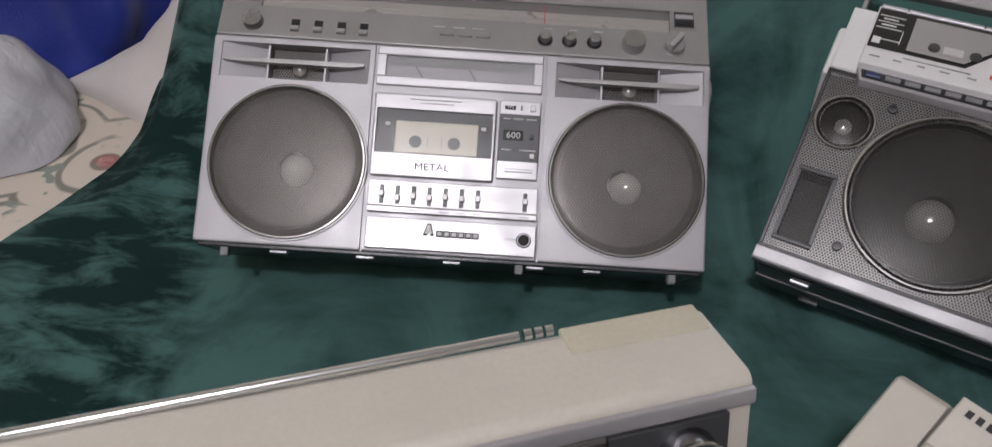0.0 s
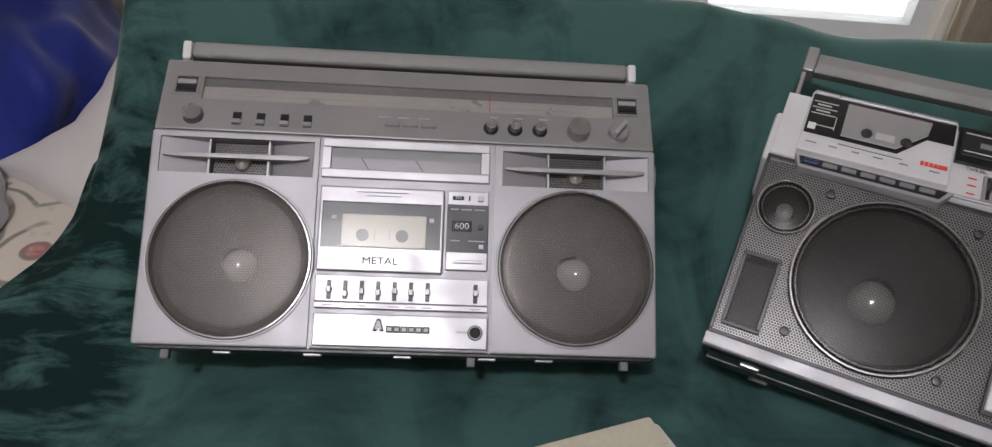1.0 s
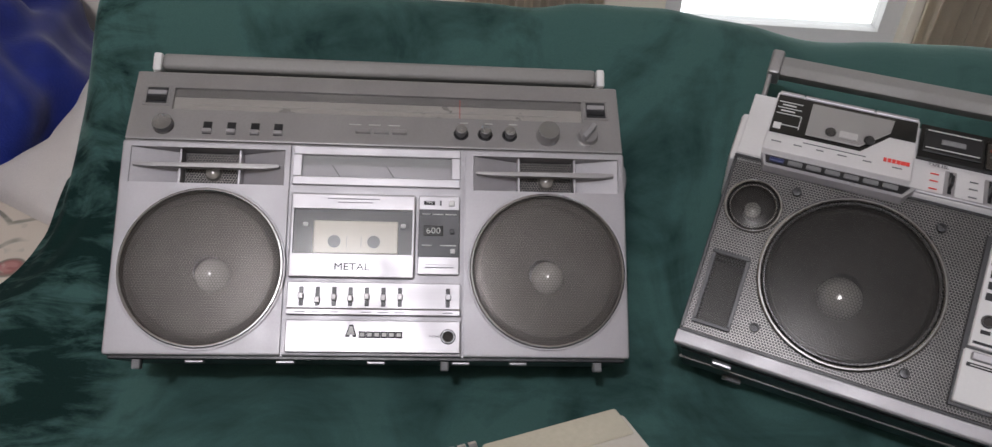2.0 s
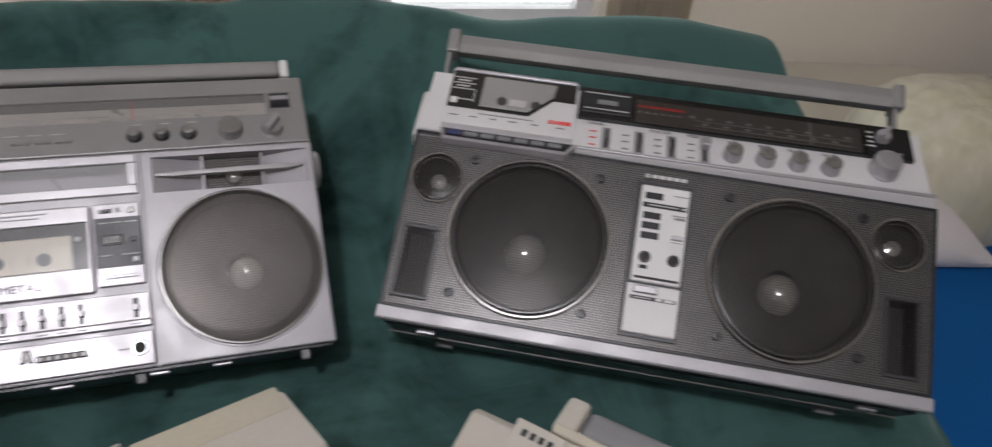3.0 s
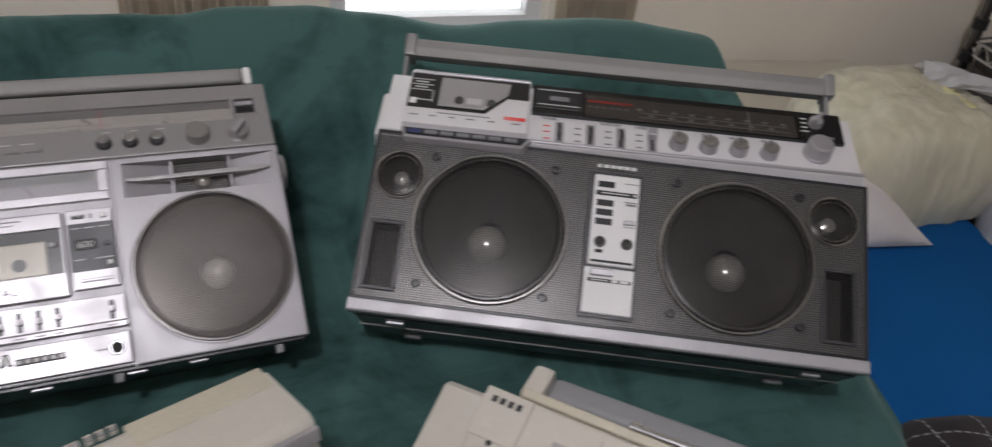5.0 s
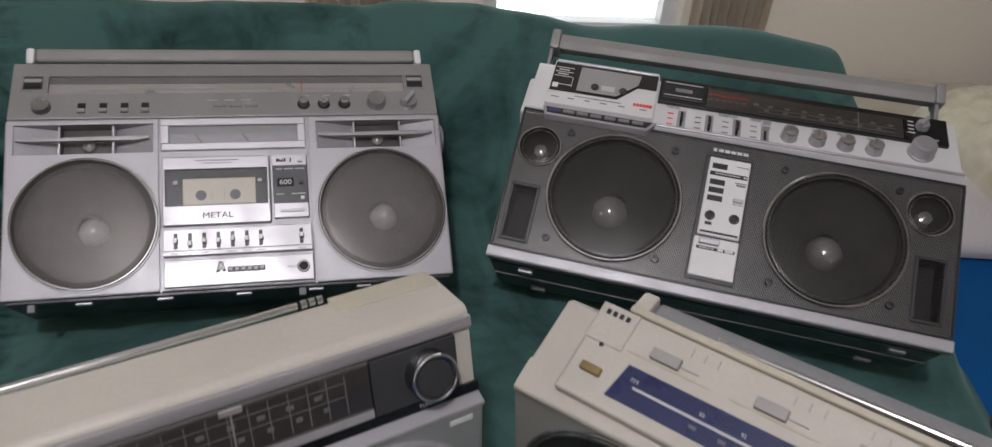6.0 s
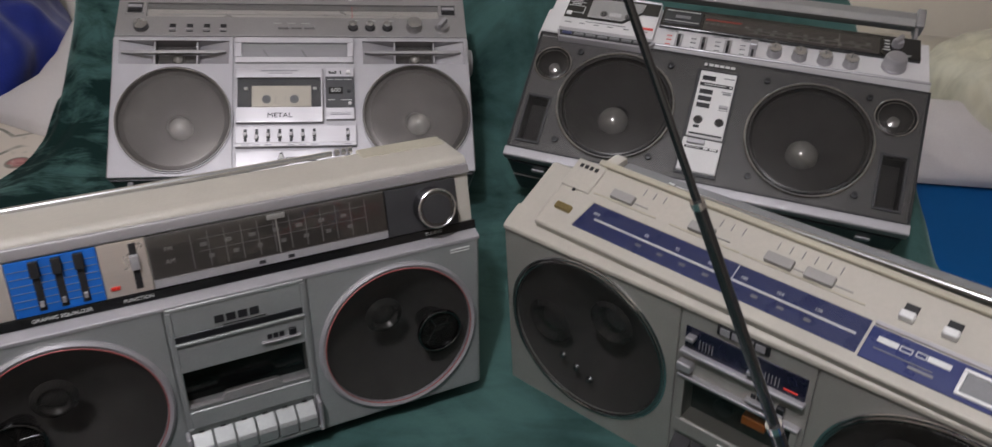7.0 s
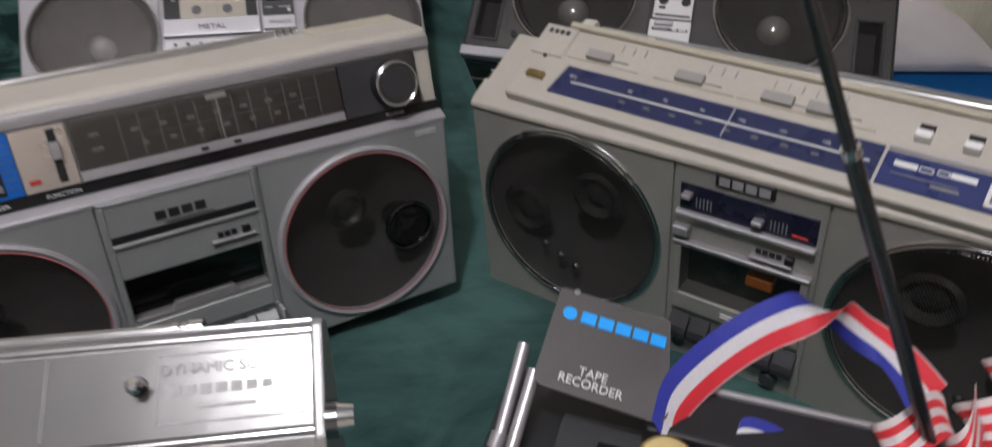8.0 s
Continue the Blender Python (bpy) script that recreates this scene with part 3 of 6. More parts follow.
def soft_form(name, centre, half, power, material, label, category, wrinkle=0.02, freq=5.0, spin=0.0, flat=None, seg=64, seed=0.0):
    """A stuffed, creased form: superellipsoid with folds."""
    bm = bmesh.new()
    bmesh.ops.create_uvsphere(bm, u_segments=seg, v_segments=seg // 2, radius=1)
    e = 2.0 / power
    turn = Matrix.Rotation(spin, 3, "Z")
    for v in bm.verts:
        d = v.co.normalized()
        p = Vector([math.copysign(abs(c) ** e, c) for c in d])
        q = Vector((p.x * half[0], p.y * half[1], p.z * half[2]))
        w = wrinkle * (noise.noise((q * freq) + Vector((seed, seed, 0))) + 0.5 * noise.noise(q * freq * 2.7 + Vector((0, seed, 3))))
        q += d * w
        v.co = turn @ q + Vector(centre)
        if flat is not None and v.co.z < flat:
            v.co.z = flat
    return tagged(part(name, bm, material), label, category)


def side_pillow():
    """A white pillow lying along the edge of the throw, its pinched corner turned outwards."""
    outer = [(0.0, -0.625), (0.03, -0.575), (0.07, -0.535), (0.16, -0.532), (0.28, -0.550), (0.46, -0.590)]
    bm = bmesh.new()
    nu, nv = 26, 60
    grid = []
    for j in range(nv + 1):
        d = 0.46 * (j / nv) ** 1.4
        row = []
        for i in range(nu + 1):
            u = i / nu
            x0 = lerp_table(outer, d) + 0.004 * noise.noise((d * 16, 0.5, 0.0))
            y = 1.205 - 0.075 * ease(u) * (1 - d / 0.46) + d
            x = x0 + (lerp_table(LEFT_EDGE, y) + 0.022 - x0) * u
            rise = lerp_table(EDGE_TOP, y) + 0.008
            z = rise * math.sqrt(1 - (1 - u) ** 2.2) * math.sqrt(1 - (1 - min(1.0, d / 0.07)) ** 2)
            z += (0.007 * noise.noise((x * 13, y * 9, 4.0)) + 0.004 * noise.noise((x * 30, y * 18, 1.0))) * min(1.0, d / 0.05) * (1 - u)
            row.append(bm.verts.new((x, y, max(z, -0.004))))
        grid.append(row)
    for a, b in zip(grid, grid[1:]):
        for i in range(nu):
            bm.faces.new((a[i], a[i + 1], b[i + 1], b[i]))
    bmesh.ops.recalc_face_normals(bm, faces=bm.faces)
    ret = bmesh.ops.extrude_face_region(bm, geom=bm.faces[:])
    for v in ret["geom"]:
        if isinstance(v, bmesh.types.BMVert):
            v.co.z = -0.014
    tagged(part("pillow", bm, WHITECLOTH), "white cotton pillow beside the green throw", "pillow")


side_pillow()
soft_form("nylon_bag", (-0.74, 1.41, 0.06), (0.20, 0.22, 0.14), 3.0, NAVYCLOTH, "creased royal blue nylon bag behind the pillow", "bag", 0.075, 4.5, 0.3, -0.012, seg=120)
soft_form("plastic_bag", (-0.665, 1.075, 0.02), (0.105, 0.105, 0.075), 2.4, BAG_G, "crumpled pale grey plastic carrier bag on the bed", "bag", 0.05, 6, 0.2, -0.012, seg=110, seed=3.0)


def leaning_pillow():
    """A white pillow with pinched corners, leaning against the bag."""
    bm = bmesh.new()
    corner, e1, e2 = Vector((1.292, 0.990, -0.022)), Vector((-0.235, 0.030, 0.0)), Vector((-0.135, 0.110, 0.120))
    out = e2.cross(e1).normalized()
    out = out if out.y < 0 else -out
    n = 28
    for side in (1, -0.6):
        grid = []
        for j in range(n + 1):
            row = []
            for i in range(n + 1):
                u, v = i / n, j / n
                puff = (16 * u * (1 - u) * v * (1 - v)) ** 0.45
                p = corner + e1 * (u + 0.05 * math.sin(math.pi * u) * (0.5 - v)) + e2 * v
                p += out * side * puff * (0.034 + 0.008 * noise.noise((u * 4, v * 4, 1.7)))
                p.z = max(p.z, -0.0285)
                row.append(bm.verts.new(p))
            grid.append(row)
        for a, b in zip(grid, grid[1:]):
            for i in range(n):
                bm.faces.new((a[i], a[i + 1], b[i + 1], b[i]))
    bmesh.ops.remove_doubles(bm, verts=bm.verts[:], dist=0.0002)
    bmesh.ops.recalc_face_normals(bm, faces=bm.faces[:])
    tagged(part("pillow", bm, WHITECLOTH), "white pillow with a pointed corner on the blue sheet", "pillow")


leaning_pillow()


def tied_bag():
    """A full plastic bag, boxy at the shoulder, tapering to its base, over a yellowish inner bag."""
    knot = Vector((0.08, -0.02, 0.105))
    outer = None
    for name, material, size, seed in (("film", BAG_Y, 1.0, 5.0), ("inner_bag", INNER_Y, 0.88, 11.0)):
        bm = bmesh.new()
        bmesh.ops.create_uvsphere(bm, u_segments=112, v_segments=64, radius=1)
        for v in bm.verts:
            d = v.co.normalized()
            p = Vector([math.copysign(abs(c) ** 0.56, c) for c in d])
            low = ease((0.15 - p.z) / 1.1)
            q = Vector((p.x * (0.185 if p.x > 0 else 0.205) * (1 - 0.40 * low * (p.x > 0)), p.y * 0.135 * (1 - 0.05 * low), p.z * (0.104 + 0.06 * (p.z < 0) - 0.030 * ease((p.x - 0.1) / 0.9) * (p.z > 0))))
            a = math.atan2(q.y - knot.y, q.x - knot.x)
            near = math.exp(-(q - knot).length / 0.16)
            fold = 0.014 * noise.noise(q * 7 + Vector((seed, seed, 0))) + 0.005 * near * math.sin(a * 8 + 4 * noise.noise(q * 5))
            fold += 0.008 * noise.noise((a * 3, q.z * 5, seed)) + 0.007 * abs(noise.noise(q * 13 + Vector((0, seed, 0)))) - 0.006 * abs(noise.noise(Vector((q.x * 24, q.y * 24, q.z * 9 + seed))))
            v.co = (q + d * fold) * size + Vector((1.338, 1.170, 0.074))
            v.co.z = max(v.co.z, -0.0285 + 0.004 * (1 - size) / 0.12)
        if outer is None:
            outer = tagged(part("tied_bag", bm, material), "full translucent yellowish plastic bag tied in a knot", "bag")
        else:
            part(name, bm, material, outer, "yellowish bag seen through the film")
    return outer


tied_bag()
wbag = soft_form("written_bag", (1.630, 0.93, -0.04), (0.215, 0.185, 0.185), 2.8, BAG_W, "white plastic bag with handwriting beside the blue mattress", "bag", 0.04, 7, 0.1, None, seed=8.0)
soft_form("folded_blanket", (1.30, 1.47, -0.055), (0.42, 0.20, 0.075), 4.0, cloth("cream_fleece", (0.62, 0.57, 0.47), 400, 0.08, 5), "folded cream blanket behind the throw", "blanket", 0.02, 4, 0.0, None, seed=2.0)


def handwriting():
    """Blue pen strokes on the white bag, laid on its creased film."""
    from mathutils.bvhtree import BVHTree
    rng = random.Random(4)
    tree = BVHTree.FromPolygons([wbag.matrix_world @ v.co for v in wbag.data.vertices], [p.vertices[:] for p in wbag.data.polygons])
    pen = Vector((0.27, 0.225, 0.68))
    strokes = []
    for start, end, count in (((1.356, 0.93, -0.004), (1.343, 0.93, 0.153), 12), ((1.263, 0.93, 0.185), (1.345, 0.93, 0.197), 7), ((1.335, 0.93, 0.150), (1.372, 0.93, 0.170), 4)):
        for k in range(count):
            c = Vector(start).lerp(Vector(end), (k + 0.5) / count)
            pts = []
            for j in range(3):
                aim = c + Vector((rng.uniform(-0.007, 0.007), rng.uniform(-0.004, 0.004), rng.uniform(-0.008, 0.008)))
                hit = tree.ray_cast(pen, (aim - pen).normalized())[0]
                if hit:
                    pts.append(hit + (pen - hit).normalized() * 0.001)
            strokes += [rod(a, b, 0.0010, seg=5) for a, b in zip(pts, pts[1:]) if 0.002 < (a - b).length < 0.06]
    if strokes:
        tagged(part("pen_stroke", join(*strokes), surface("blue_pen_ink", (0.03, 0.04, 0.10), 0.6), wbag), "blue pen strokes", kind="stuff")


handwriting()

# ---- silver boombox, lying back on the cushions ----
def slider(parent, x, z0, z1, w, m=None, at=0.5, cap=None, name="slider"):
    s = part(name, block(x - w / 2, x + w / 2, -0.0012, 0.003, z0, z1, 0.0004, 1, m), BLACK, parent)
    zc = z0 + (z1 - z0) * at
    h = (z1 - z0) * 0.16
    part("slider_cap", block(x - w * 0.62, x + w * 0.62, -0.006, 0.0, zc - h, zc + h, 0.0006, 1, m), cap or SATIN, s)
    return s


def silver_boombox():
    box = thing("boombox", pose(-0.2196, 0.7949, 0.1117, -48.8, 1.47, 5.59), "large silver boombox with two round speakers lying back on the velvet", "boombox", "boomboxes on the bed")
    W, D = 0.505, 0.115
    body = part("cabinet", prism([(0, 0), (0, 0.2115), (D, 0.2115), (D, 0.0)], 0.0, W, 0.003, 2), SILVER, box)
    WL, WR, R = (0.0855, 0.0845), (0.4235, 0.0875), 0.0775
    cuts = [drum(*WL, R, -0.01, 0.045), drum(*WR, R, -0.01, 0.045)]
    for x0 in (0.009, 0.348):
        cuts.append(block(x0, x0 + 0.150, -0.01, 0.024, 0.168, 0.2045))
    cuts += [block(0.1640, 0.1665, -0.01, 0.004, -0.01, 0.25), block(0.3375, 0.3400, -0.01, 0.004, -0.01, 0.25)]
    carve(body, cuts)
    for c in (WL, WR):
        woofer(box, *c, R - 0.0008, PERF_WARM, RIM, 0.0017, (0.004, -0.004), 0.017, 0.004, 0.028, "polished trim ring", "fine dark metal mesh", CONE_WARM, DOME_PALE)
        part("trim_ring", hoop(*c, R + 0.0018, 0.0012, -0.0006), SATIN, box)
    # horn tweeters
    for x0 in (0.009, 0.348):
        horn = part("tweeter", block(x0 + 0.047, x0 + 0.105, 0.019, 0.023, 0.1685, 0.204), BLACK, box, "dark horn tweeter")
        for a, b in ((x0 + 0.0005, x0 + 0.047), (x0 + 0.1495, x0 + 0.105)):
            bm = bmesh.new()
            v = [bm.verts.new(p) for p in ((a, 0.001, 0.1685), (b, 0.019, 0.1685), (b, 0.019, 0.204), (a, 0.001, 0.204), (a, 0.0235, 0.1685), (b, 0.0235, 0.1685), (b, 0.0235, 0.204), (a, 0.0235, 0.204))]
            for f in ((0, 1, 2, 3), (5, 4, 7, 6), (0, 3, 7, 4), (1, 5, 6, 2), (3, 2, 6, 7), (0, 4, 5, 1)):
                bm.faces.new([v[k] for k in f])
            part("horn_wing", bm, SILVER, horn)
        part("mesh", block(x0 + 0.049, x0 + 0.103, 0.0165, 0.0175, 0.169, 0.2035), PERF_WARM, horn)
        part("dust_cap", lathe([(0.009, 0.018), (0.007, 0.013), (0.003, 0.011), (0, 0.0106)], x0 + 0.077, 0.183, 20), DOME, horn)
        for xp in (x0 + 0.047, x0 + 0.105):
            part("post", block(xp - 0.0012, xp + 0.0012, 0.004, 0.019, 0.1685, 0.204, 0.0004, 1), SATIN, horn)
        bar = plate([(x0 + 0.003, 0.1845), (x0 + 0.018, 0.1835), (x0 + 0.130, 0.1835), (x0 + 0.145, 0.1855), (x0 + 0.145, 0.1885), (x0 + 0.130, 0.1890), (x0 + 0.018, 0.1875), (x0 + 0.003, 0.1875)], -0.003, 0.004, 0.0005)
        part("guide_bar", bar, SILVER_DK, horn, "slim grey guide bar")
    # centre column
    part("meter_frame", border(0.1675, 0.3345, 0.1685, 0.2085, 0.009, -0.004, 0.002), SATIN, box, "satin aluminium frame of the level meter")
    meter = part("meter", block(0.176, 0.326, 0.0005, 0.0015, 0.176, 0.202), surface("meter_card", (0.70, 0.68, 0.72), 0.4), box, "pale level meter card")
    for nx in (0.214, 0.268):
        part("needle", rod((nx, -0.0005, 0.178), (nx - 0.008, -0.0005, 0.190), 0.0004, seg=6), INK_B, meter)
    part("meter_shade", block(0.176, 0.326, -0.0002, 0.0004, 0.190, 0.202), INK_P, meter)
    part("pane", block(0.1755, 0.3265, -0.0022, -0.0016, 0.1755, 0.2025), PANE, meter)
    door = part("cassette_door", block(0.1685, 0.2905, -0.007, 0.001, 0.0755, 0.1595, 0.002, 2), SATIN, box, "satin aluminium cassette door")
    carve(door, [block(0.1715, 0.2875, -0.02, -0.001, 0.0985, 0.1440)])
    part("window_back", block(0.1715, 0.2875, -0.0015, -0.0008, 0.0985, 0.1440), DARKGREY, door)
    tape = part("cassette", block(0.191, 0.2735, -0.0045, -0.0012, 0.100, 0.1325, 0.0008, 1), TAPE_SHELL, door, "cream cassette behind the window")
    for rx in (0.2115, 0.2500):
        part("reel", lathe([(0.0062, -0.0044), (0.0062, -0.0052), (0.0038, -0.0053), (0.0038, -0.0046), (0, -0.0046)], rx, 0.1115, 24), INK_G, tape)
    part("window_mark", bars([(0.2235, 0.2238, 0.106, 0.117), (0.2375, 0.2378, 0.106, 0.117)], -0.0047), INK_G, tape)
    for rx in (0.183, 0.2785):
        part("clip", block(rx - 0.0025, rx + 0.0025, -0.0045, -0.001, 0.1265, 0.1305, 0.0004, 1), WHITE, door)
    part("pane", block(0.1715, 0.2875, -0.0064, -0.0058, 0.0985, 0.1440), PANE, door)
    part("print", words("METAL", 0.2298, 0.0828, 0.0070, -0.0072, stretch=1.15), INK_B, door)
    part("print", bars([(0.204, 0.255, 0.1535, 0.1545), (0.214, 0.248, 0.1500, 0.1508)], -0.0072), INK_G, door)
    cp = part("counter_panel", block(0.2935, 0.3345, -0.006, 0.001, 0.0800, 0.1595, 0.0012, 2), SATIN, box, "counter panel with a dark field")
    part("dark_field", block(0.2940, 0.3340, -0.0066, -0.005, 0.0975, 0.1455, 0.0003, 1), DARKGREY, cp)
    counter = part("tape_counter", block(0.2985, 0.3180, -0.0072, -0.006, 0.1185, 0.1290, 0.0004, 1), GLOSSBLACK, cp)
    part("print", words("600", 0.3083, 0.1208, 0.0062, -0.0076, stretch=1.1), INK_W, counter)
    part("button", block(0.3245, 0.3290, -0.009, -0.006, 0.1205, 0.1255, 0.0006, 1), BLACK, cp)
    part("label_plate", block(0.2985, 0.3095, -0.0066, -0.005, 0.1500, 0.1540), INK_B, cp)
    part("print", words("TPS", 0.304, 0.1509, 0.0024, -0.0072, stretch=1.3), INK_W, cp)
    part("button", block(0.3145, 0.3160, -0.0075, -0.005, 0.1498, 0.1545, 0.0003, 1), INK_B, cp)
    part("button", block(0.3235, 0.3290, -0.0095, -0.005, 0.1490, 0.1545, 0.0006, 1), WHITE, cp)
    part("print", bars([(0.297, 0.305, 0.1400, 0.1408), (0.307, 0.318, 0.1400, 0.1408), (0.320, 0.331, 0.1400, 0.1408), (0.297, 0.307, 0.1085, 0.1094), (0.315, 0.331, 0.1085, 0.1094)], -0.0069), INK_W, cp)
    part("print", bars([(0.301, 0.329, 0.0865, 0.0875), (0.301, 0.329, 0.0895, 0.0898)], -0.0063), INK_G, cp)
    part("slide_switch", block(0.3255, 0.3300, -0.0095, -0.006, 0.1010, 0.1055, 0.0005, 1), WHITE, cp)
    sp = part("slider_panel", prism([(-0.004, 0.0715), (-0.004, 0.0460), (-0.0075, 0.0450), (-0.0075, 0.0395), (0.001, 0.0395), (0.001, 0.0715)], 0.1690, 0.3360, 0.0006, 1), SATIN, box, "satin panel with a row of small sliders")
    up = Matrix.Translation((0, -0.004, 0))
    for k, x in enumerate((0.1825, 0.1980, 0.2138, 0.2295, 0.2453, 0.2612, 0.2772, 0.3238)):
        slider(sp, x, 0.0480, 0.0665, 0.0040, up, (0.5, 0.3, 0.45, 0.4, 0.5, 0.45, 0.5, 0.52)[k], SATIN if k == 7 else SILVER_DK)
    part("print", bars([(x - 0.005, x + 0.005, 0.0415, 0.0424) for x in (0.1825, 0.198, 0.2138, 0.2453, 0.2612, 0.2772, 0.3238)], -0.0078), INK_G, sp)
    bp = part("lower_panel", block(0.1695, 0.3365, -0.006, 0.001, 0.0035, 0.0345, 0.0012, 2), SATIN, box, "bright satin lower panel with a badge")
    figure = [(0.2262, 0.0185), (0.2300, 0.0185), (0.2318, 0.0225), (0.2335, 0.0185), (0.2372, 0.0185), (0.2352, 0.0245), (0.2335, 0.0300), (0.2300, 0.0300), (0.2282, 0.0245)]
    badge = part("badge_figure", plate(figure, -0.0078, -0.0055), INK_B, bp, "black and white shaped badge")
    part("badge_fill", plate([(0.2317 + (x - 0.2317) * 0.68, 0.0240 + (z - 0.0240) * 0.72) for x, z in figure], -0.0084, -0.0076), INK_W, badge)
    for k in range(6):
        x = 0.2390 + 0.0070 * k
        tile = part("badge_tile", block(x, x + 0.0066, -0.0074, -0.0055, 0.0175, 0.0238, 0.0002, 1), INK_B, bp)
        part("badge_fill", block(x + 0.0012, x + 0.0054, -0.0080, -0.0072, 0.0190, 0.0224), INK_W, tile)
    jack = part("headphone_jack", hoop(0.3245, 0.0195, 0.0060, 0.0015, -0.0065, 28), DARKCHROME, bp, "headphone socket ring")
    part("jack_hole", lathe([(0.0048, -0.0066), (0, -0.0066)], 0.3245, 0.0195, 20), CONE, jack)
    part("print", words("PHONES", 0.3115, 0.0188, 0.0020, -0.0064), INK_G, bp)
    # leaning upper control strip
    U = Matrix.Translation((0, 0.001, 0.2125)) @ Matrix.Rotation(radians(-14), 4, "X")
    upper = part("upper_housing", prism([(0, 0), (0, 0.0815), (0.004, 0.0835), (0.075, 0.0665), (0.085, -0.020), (0.02, -0.002)], 0.001, W - 0.001, 0.002, 2, U), SILVER_DK, box, "darker grey tuner housing")
    carve(upper, [block(0.041, 0.464, -0.01, 0.006, 0.0360, 0.0625, 0, 1, U)])
    dial = part("tuning_dial", block(0.041, 0.464, 0.0045, 0.0055, 0.0360, 0.0625, 0, 1, U), surface("dial_card", (0.66, 0.63, 0.60), 0.32, 0.4, 0.06, 30), box, "long tuning dial")
    part("dial_shade", block(0.041, 0.464, 0.0036, 0.0044, 0.0535, 0.0625, 0, 1, U), SILVER_DK, dial)
    part("print", bars([(0.20 + 0.018 * k, 0.206 + 0.018 * k, 0.0465, 0.0470) for k in range(9)] + [(0.06, 0.44, 0.0445, 0.0447)], 0.0040, U), INK_W, dial)
    part("pointer", block(0.3335, 0.3342, 0.003, 0.0037, 0.0370, 0.0610, 0, 1, U), INK_R, dial)
    part("pane", block(0.0412, 0.4638, 0.0008, 0.0013, 0.0362, 0.0623, 0, 1, U), PANE, dial)
    for a in (0.0115, 0.4655):
        latch = part("vent", border(a, a + 0.0265, 0.0395, 0.0645, 0.003, -0.0012, 0.002, U), SILVER_DK, box, "square vent with dark slats")
        part("vent_hole", block(a + 0.003, a + 0.0235, -0.0006, 0.001, 0.0425, 0.0615, 0, 1, U), DARKGREY, latch)
        for zz in (0.0450, 0.0525):
            part("slat", block(a + 0.004, a + 0.0225, -0.0022, 0, zz, zz + 0.0050, 0.0004, 1, U), BLACK if zz < 0.05 else SILVER, latch)
    part("print", bars([(0.22 + 0.02 * k, 0.232 + 0.02 * k, 0.0240, 0.0246) for k in range(3)] + [(0.36, 0.368, 0.030, 0.0306), (0.334, 0.342, 0.0300, 0.0306), (0.385, 0.394, 0.030, 0.0306)], -0.0002, U), INK_W, box)
    spun_knob(box, 0.0365, 0.0160, 0.0098, 0.008, U, "silver tone knob")
    for x in (0.0795, 0.1030, 0.1265, 0.1495):
        sw = part("slide_switch", block(x - 0.0042, x + 0.0042, -0.0010, 0.003, 0.0075, 0.0215, 0, 1, U), BLACK, box)
        part("switch_cap", block(x - 0.0045, x + 0.0045, -0.0040, 0, 0.0080, 0.0125, 0.0007, 1, U), SATIN, sw)
    for x in (0.2345, 0.2530, 0.2715):
        part("push_button", block(x - 0.0075, x + 0.0075, -0.0035, 0.003, 0.0135, 0.0185, 0.0006, 1, U), SILVER_DK, box)
    for x in (0.3350, 0.3600, 0.3855):
        part("knob_well", lathe([(0.0078, -0.0004), (0.0072, -0.0008), (0, -0.0006)], x, 0.0170, 28, U), BLACK, box)
        spun_knob(box, x, 0.0165, 0.0056, 0.011, U, "small spun silver knob")
    spun_knob(box, 0.4255, 0.0175, 0.0115, 0.013, U, "large spun silver volume knob", SILVER_DK)
    sel = part("knob", dial_knob(0.4675, 0.0175, 0.0105, 0.008, U), SILVER_DK, box, "selector knob with a raised grip")
    part("grip", block(-0.0028, 0.0028, -0.016, 0, -0.0100, 0.0100, 0.001, 1, U @ pose(0.4675, 0, 0.0175, 0, 38, 0)), SILVER, sel)
    # folded handle, side knob, feet
    handle = part("handle", block(0.018, 0.486, 0.036, 0.055, 0.3020, 0.3200, 0.005, 3), HANDLE_GREY, box, "folded grey carrying handle")
    for a, b in ((0.009, 0.0185), (0.4855, 0.495)):
        part("handle_arm", join(block(a, b, 0.035, 0.056, 0.2990, 0.3200, 0.003, 2), block(a - 0.0005, b - 0.004, 0.04, 0.05, 0.24, 0.300, 0.001, 1)), WHITE, handle, "pale plastic handle arm")
    side = Matrix.Translation((W, 0.055, 0.1955)) @ Matrix.Rotation(radians(90), 4, "Z")
    part("side_knob", dial_knob(0, 0, 0.021, 0.011, side), SILVER, box, "round side knob")
    under = part("base_plate", block(0.004, W - 0.004, 0.006, D - 0.002, -0.0035, 0.001, 0.001, 1), BLACK, box, "black underside")
    for x in (0.082, 0.168, 0.255, 0.338, 0.395):
        part("tab", block(x - 0.009, x + 0.009, 0.014, 0.022, -0.0065, -0.003, 0.001, 1), SATIN, under)
    for x in (0.030, 0.322, 0.474):
        part("foot", block(x - 0.004, x + 0.004, 0.008, 0.018, -0.0125, -0.003, 0.001, 1), GREY_RUBBER, under)
    return box


silver_boombox()

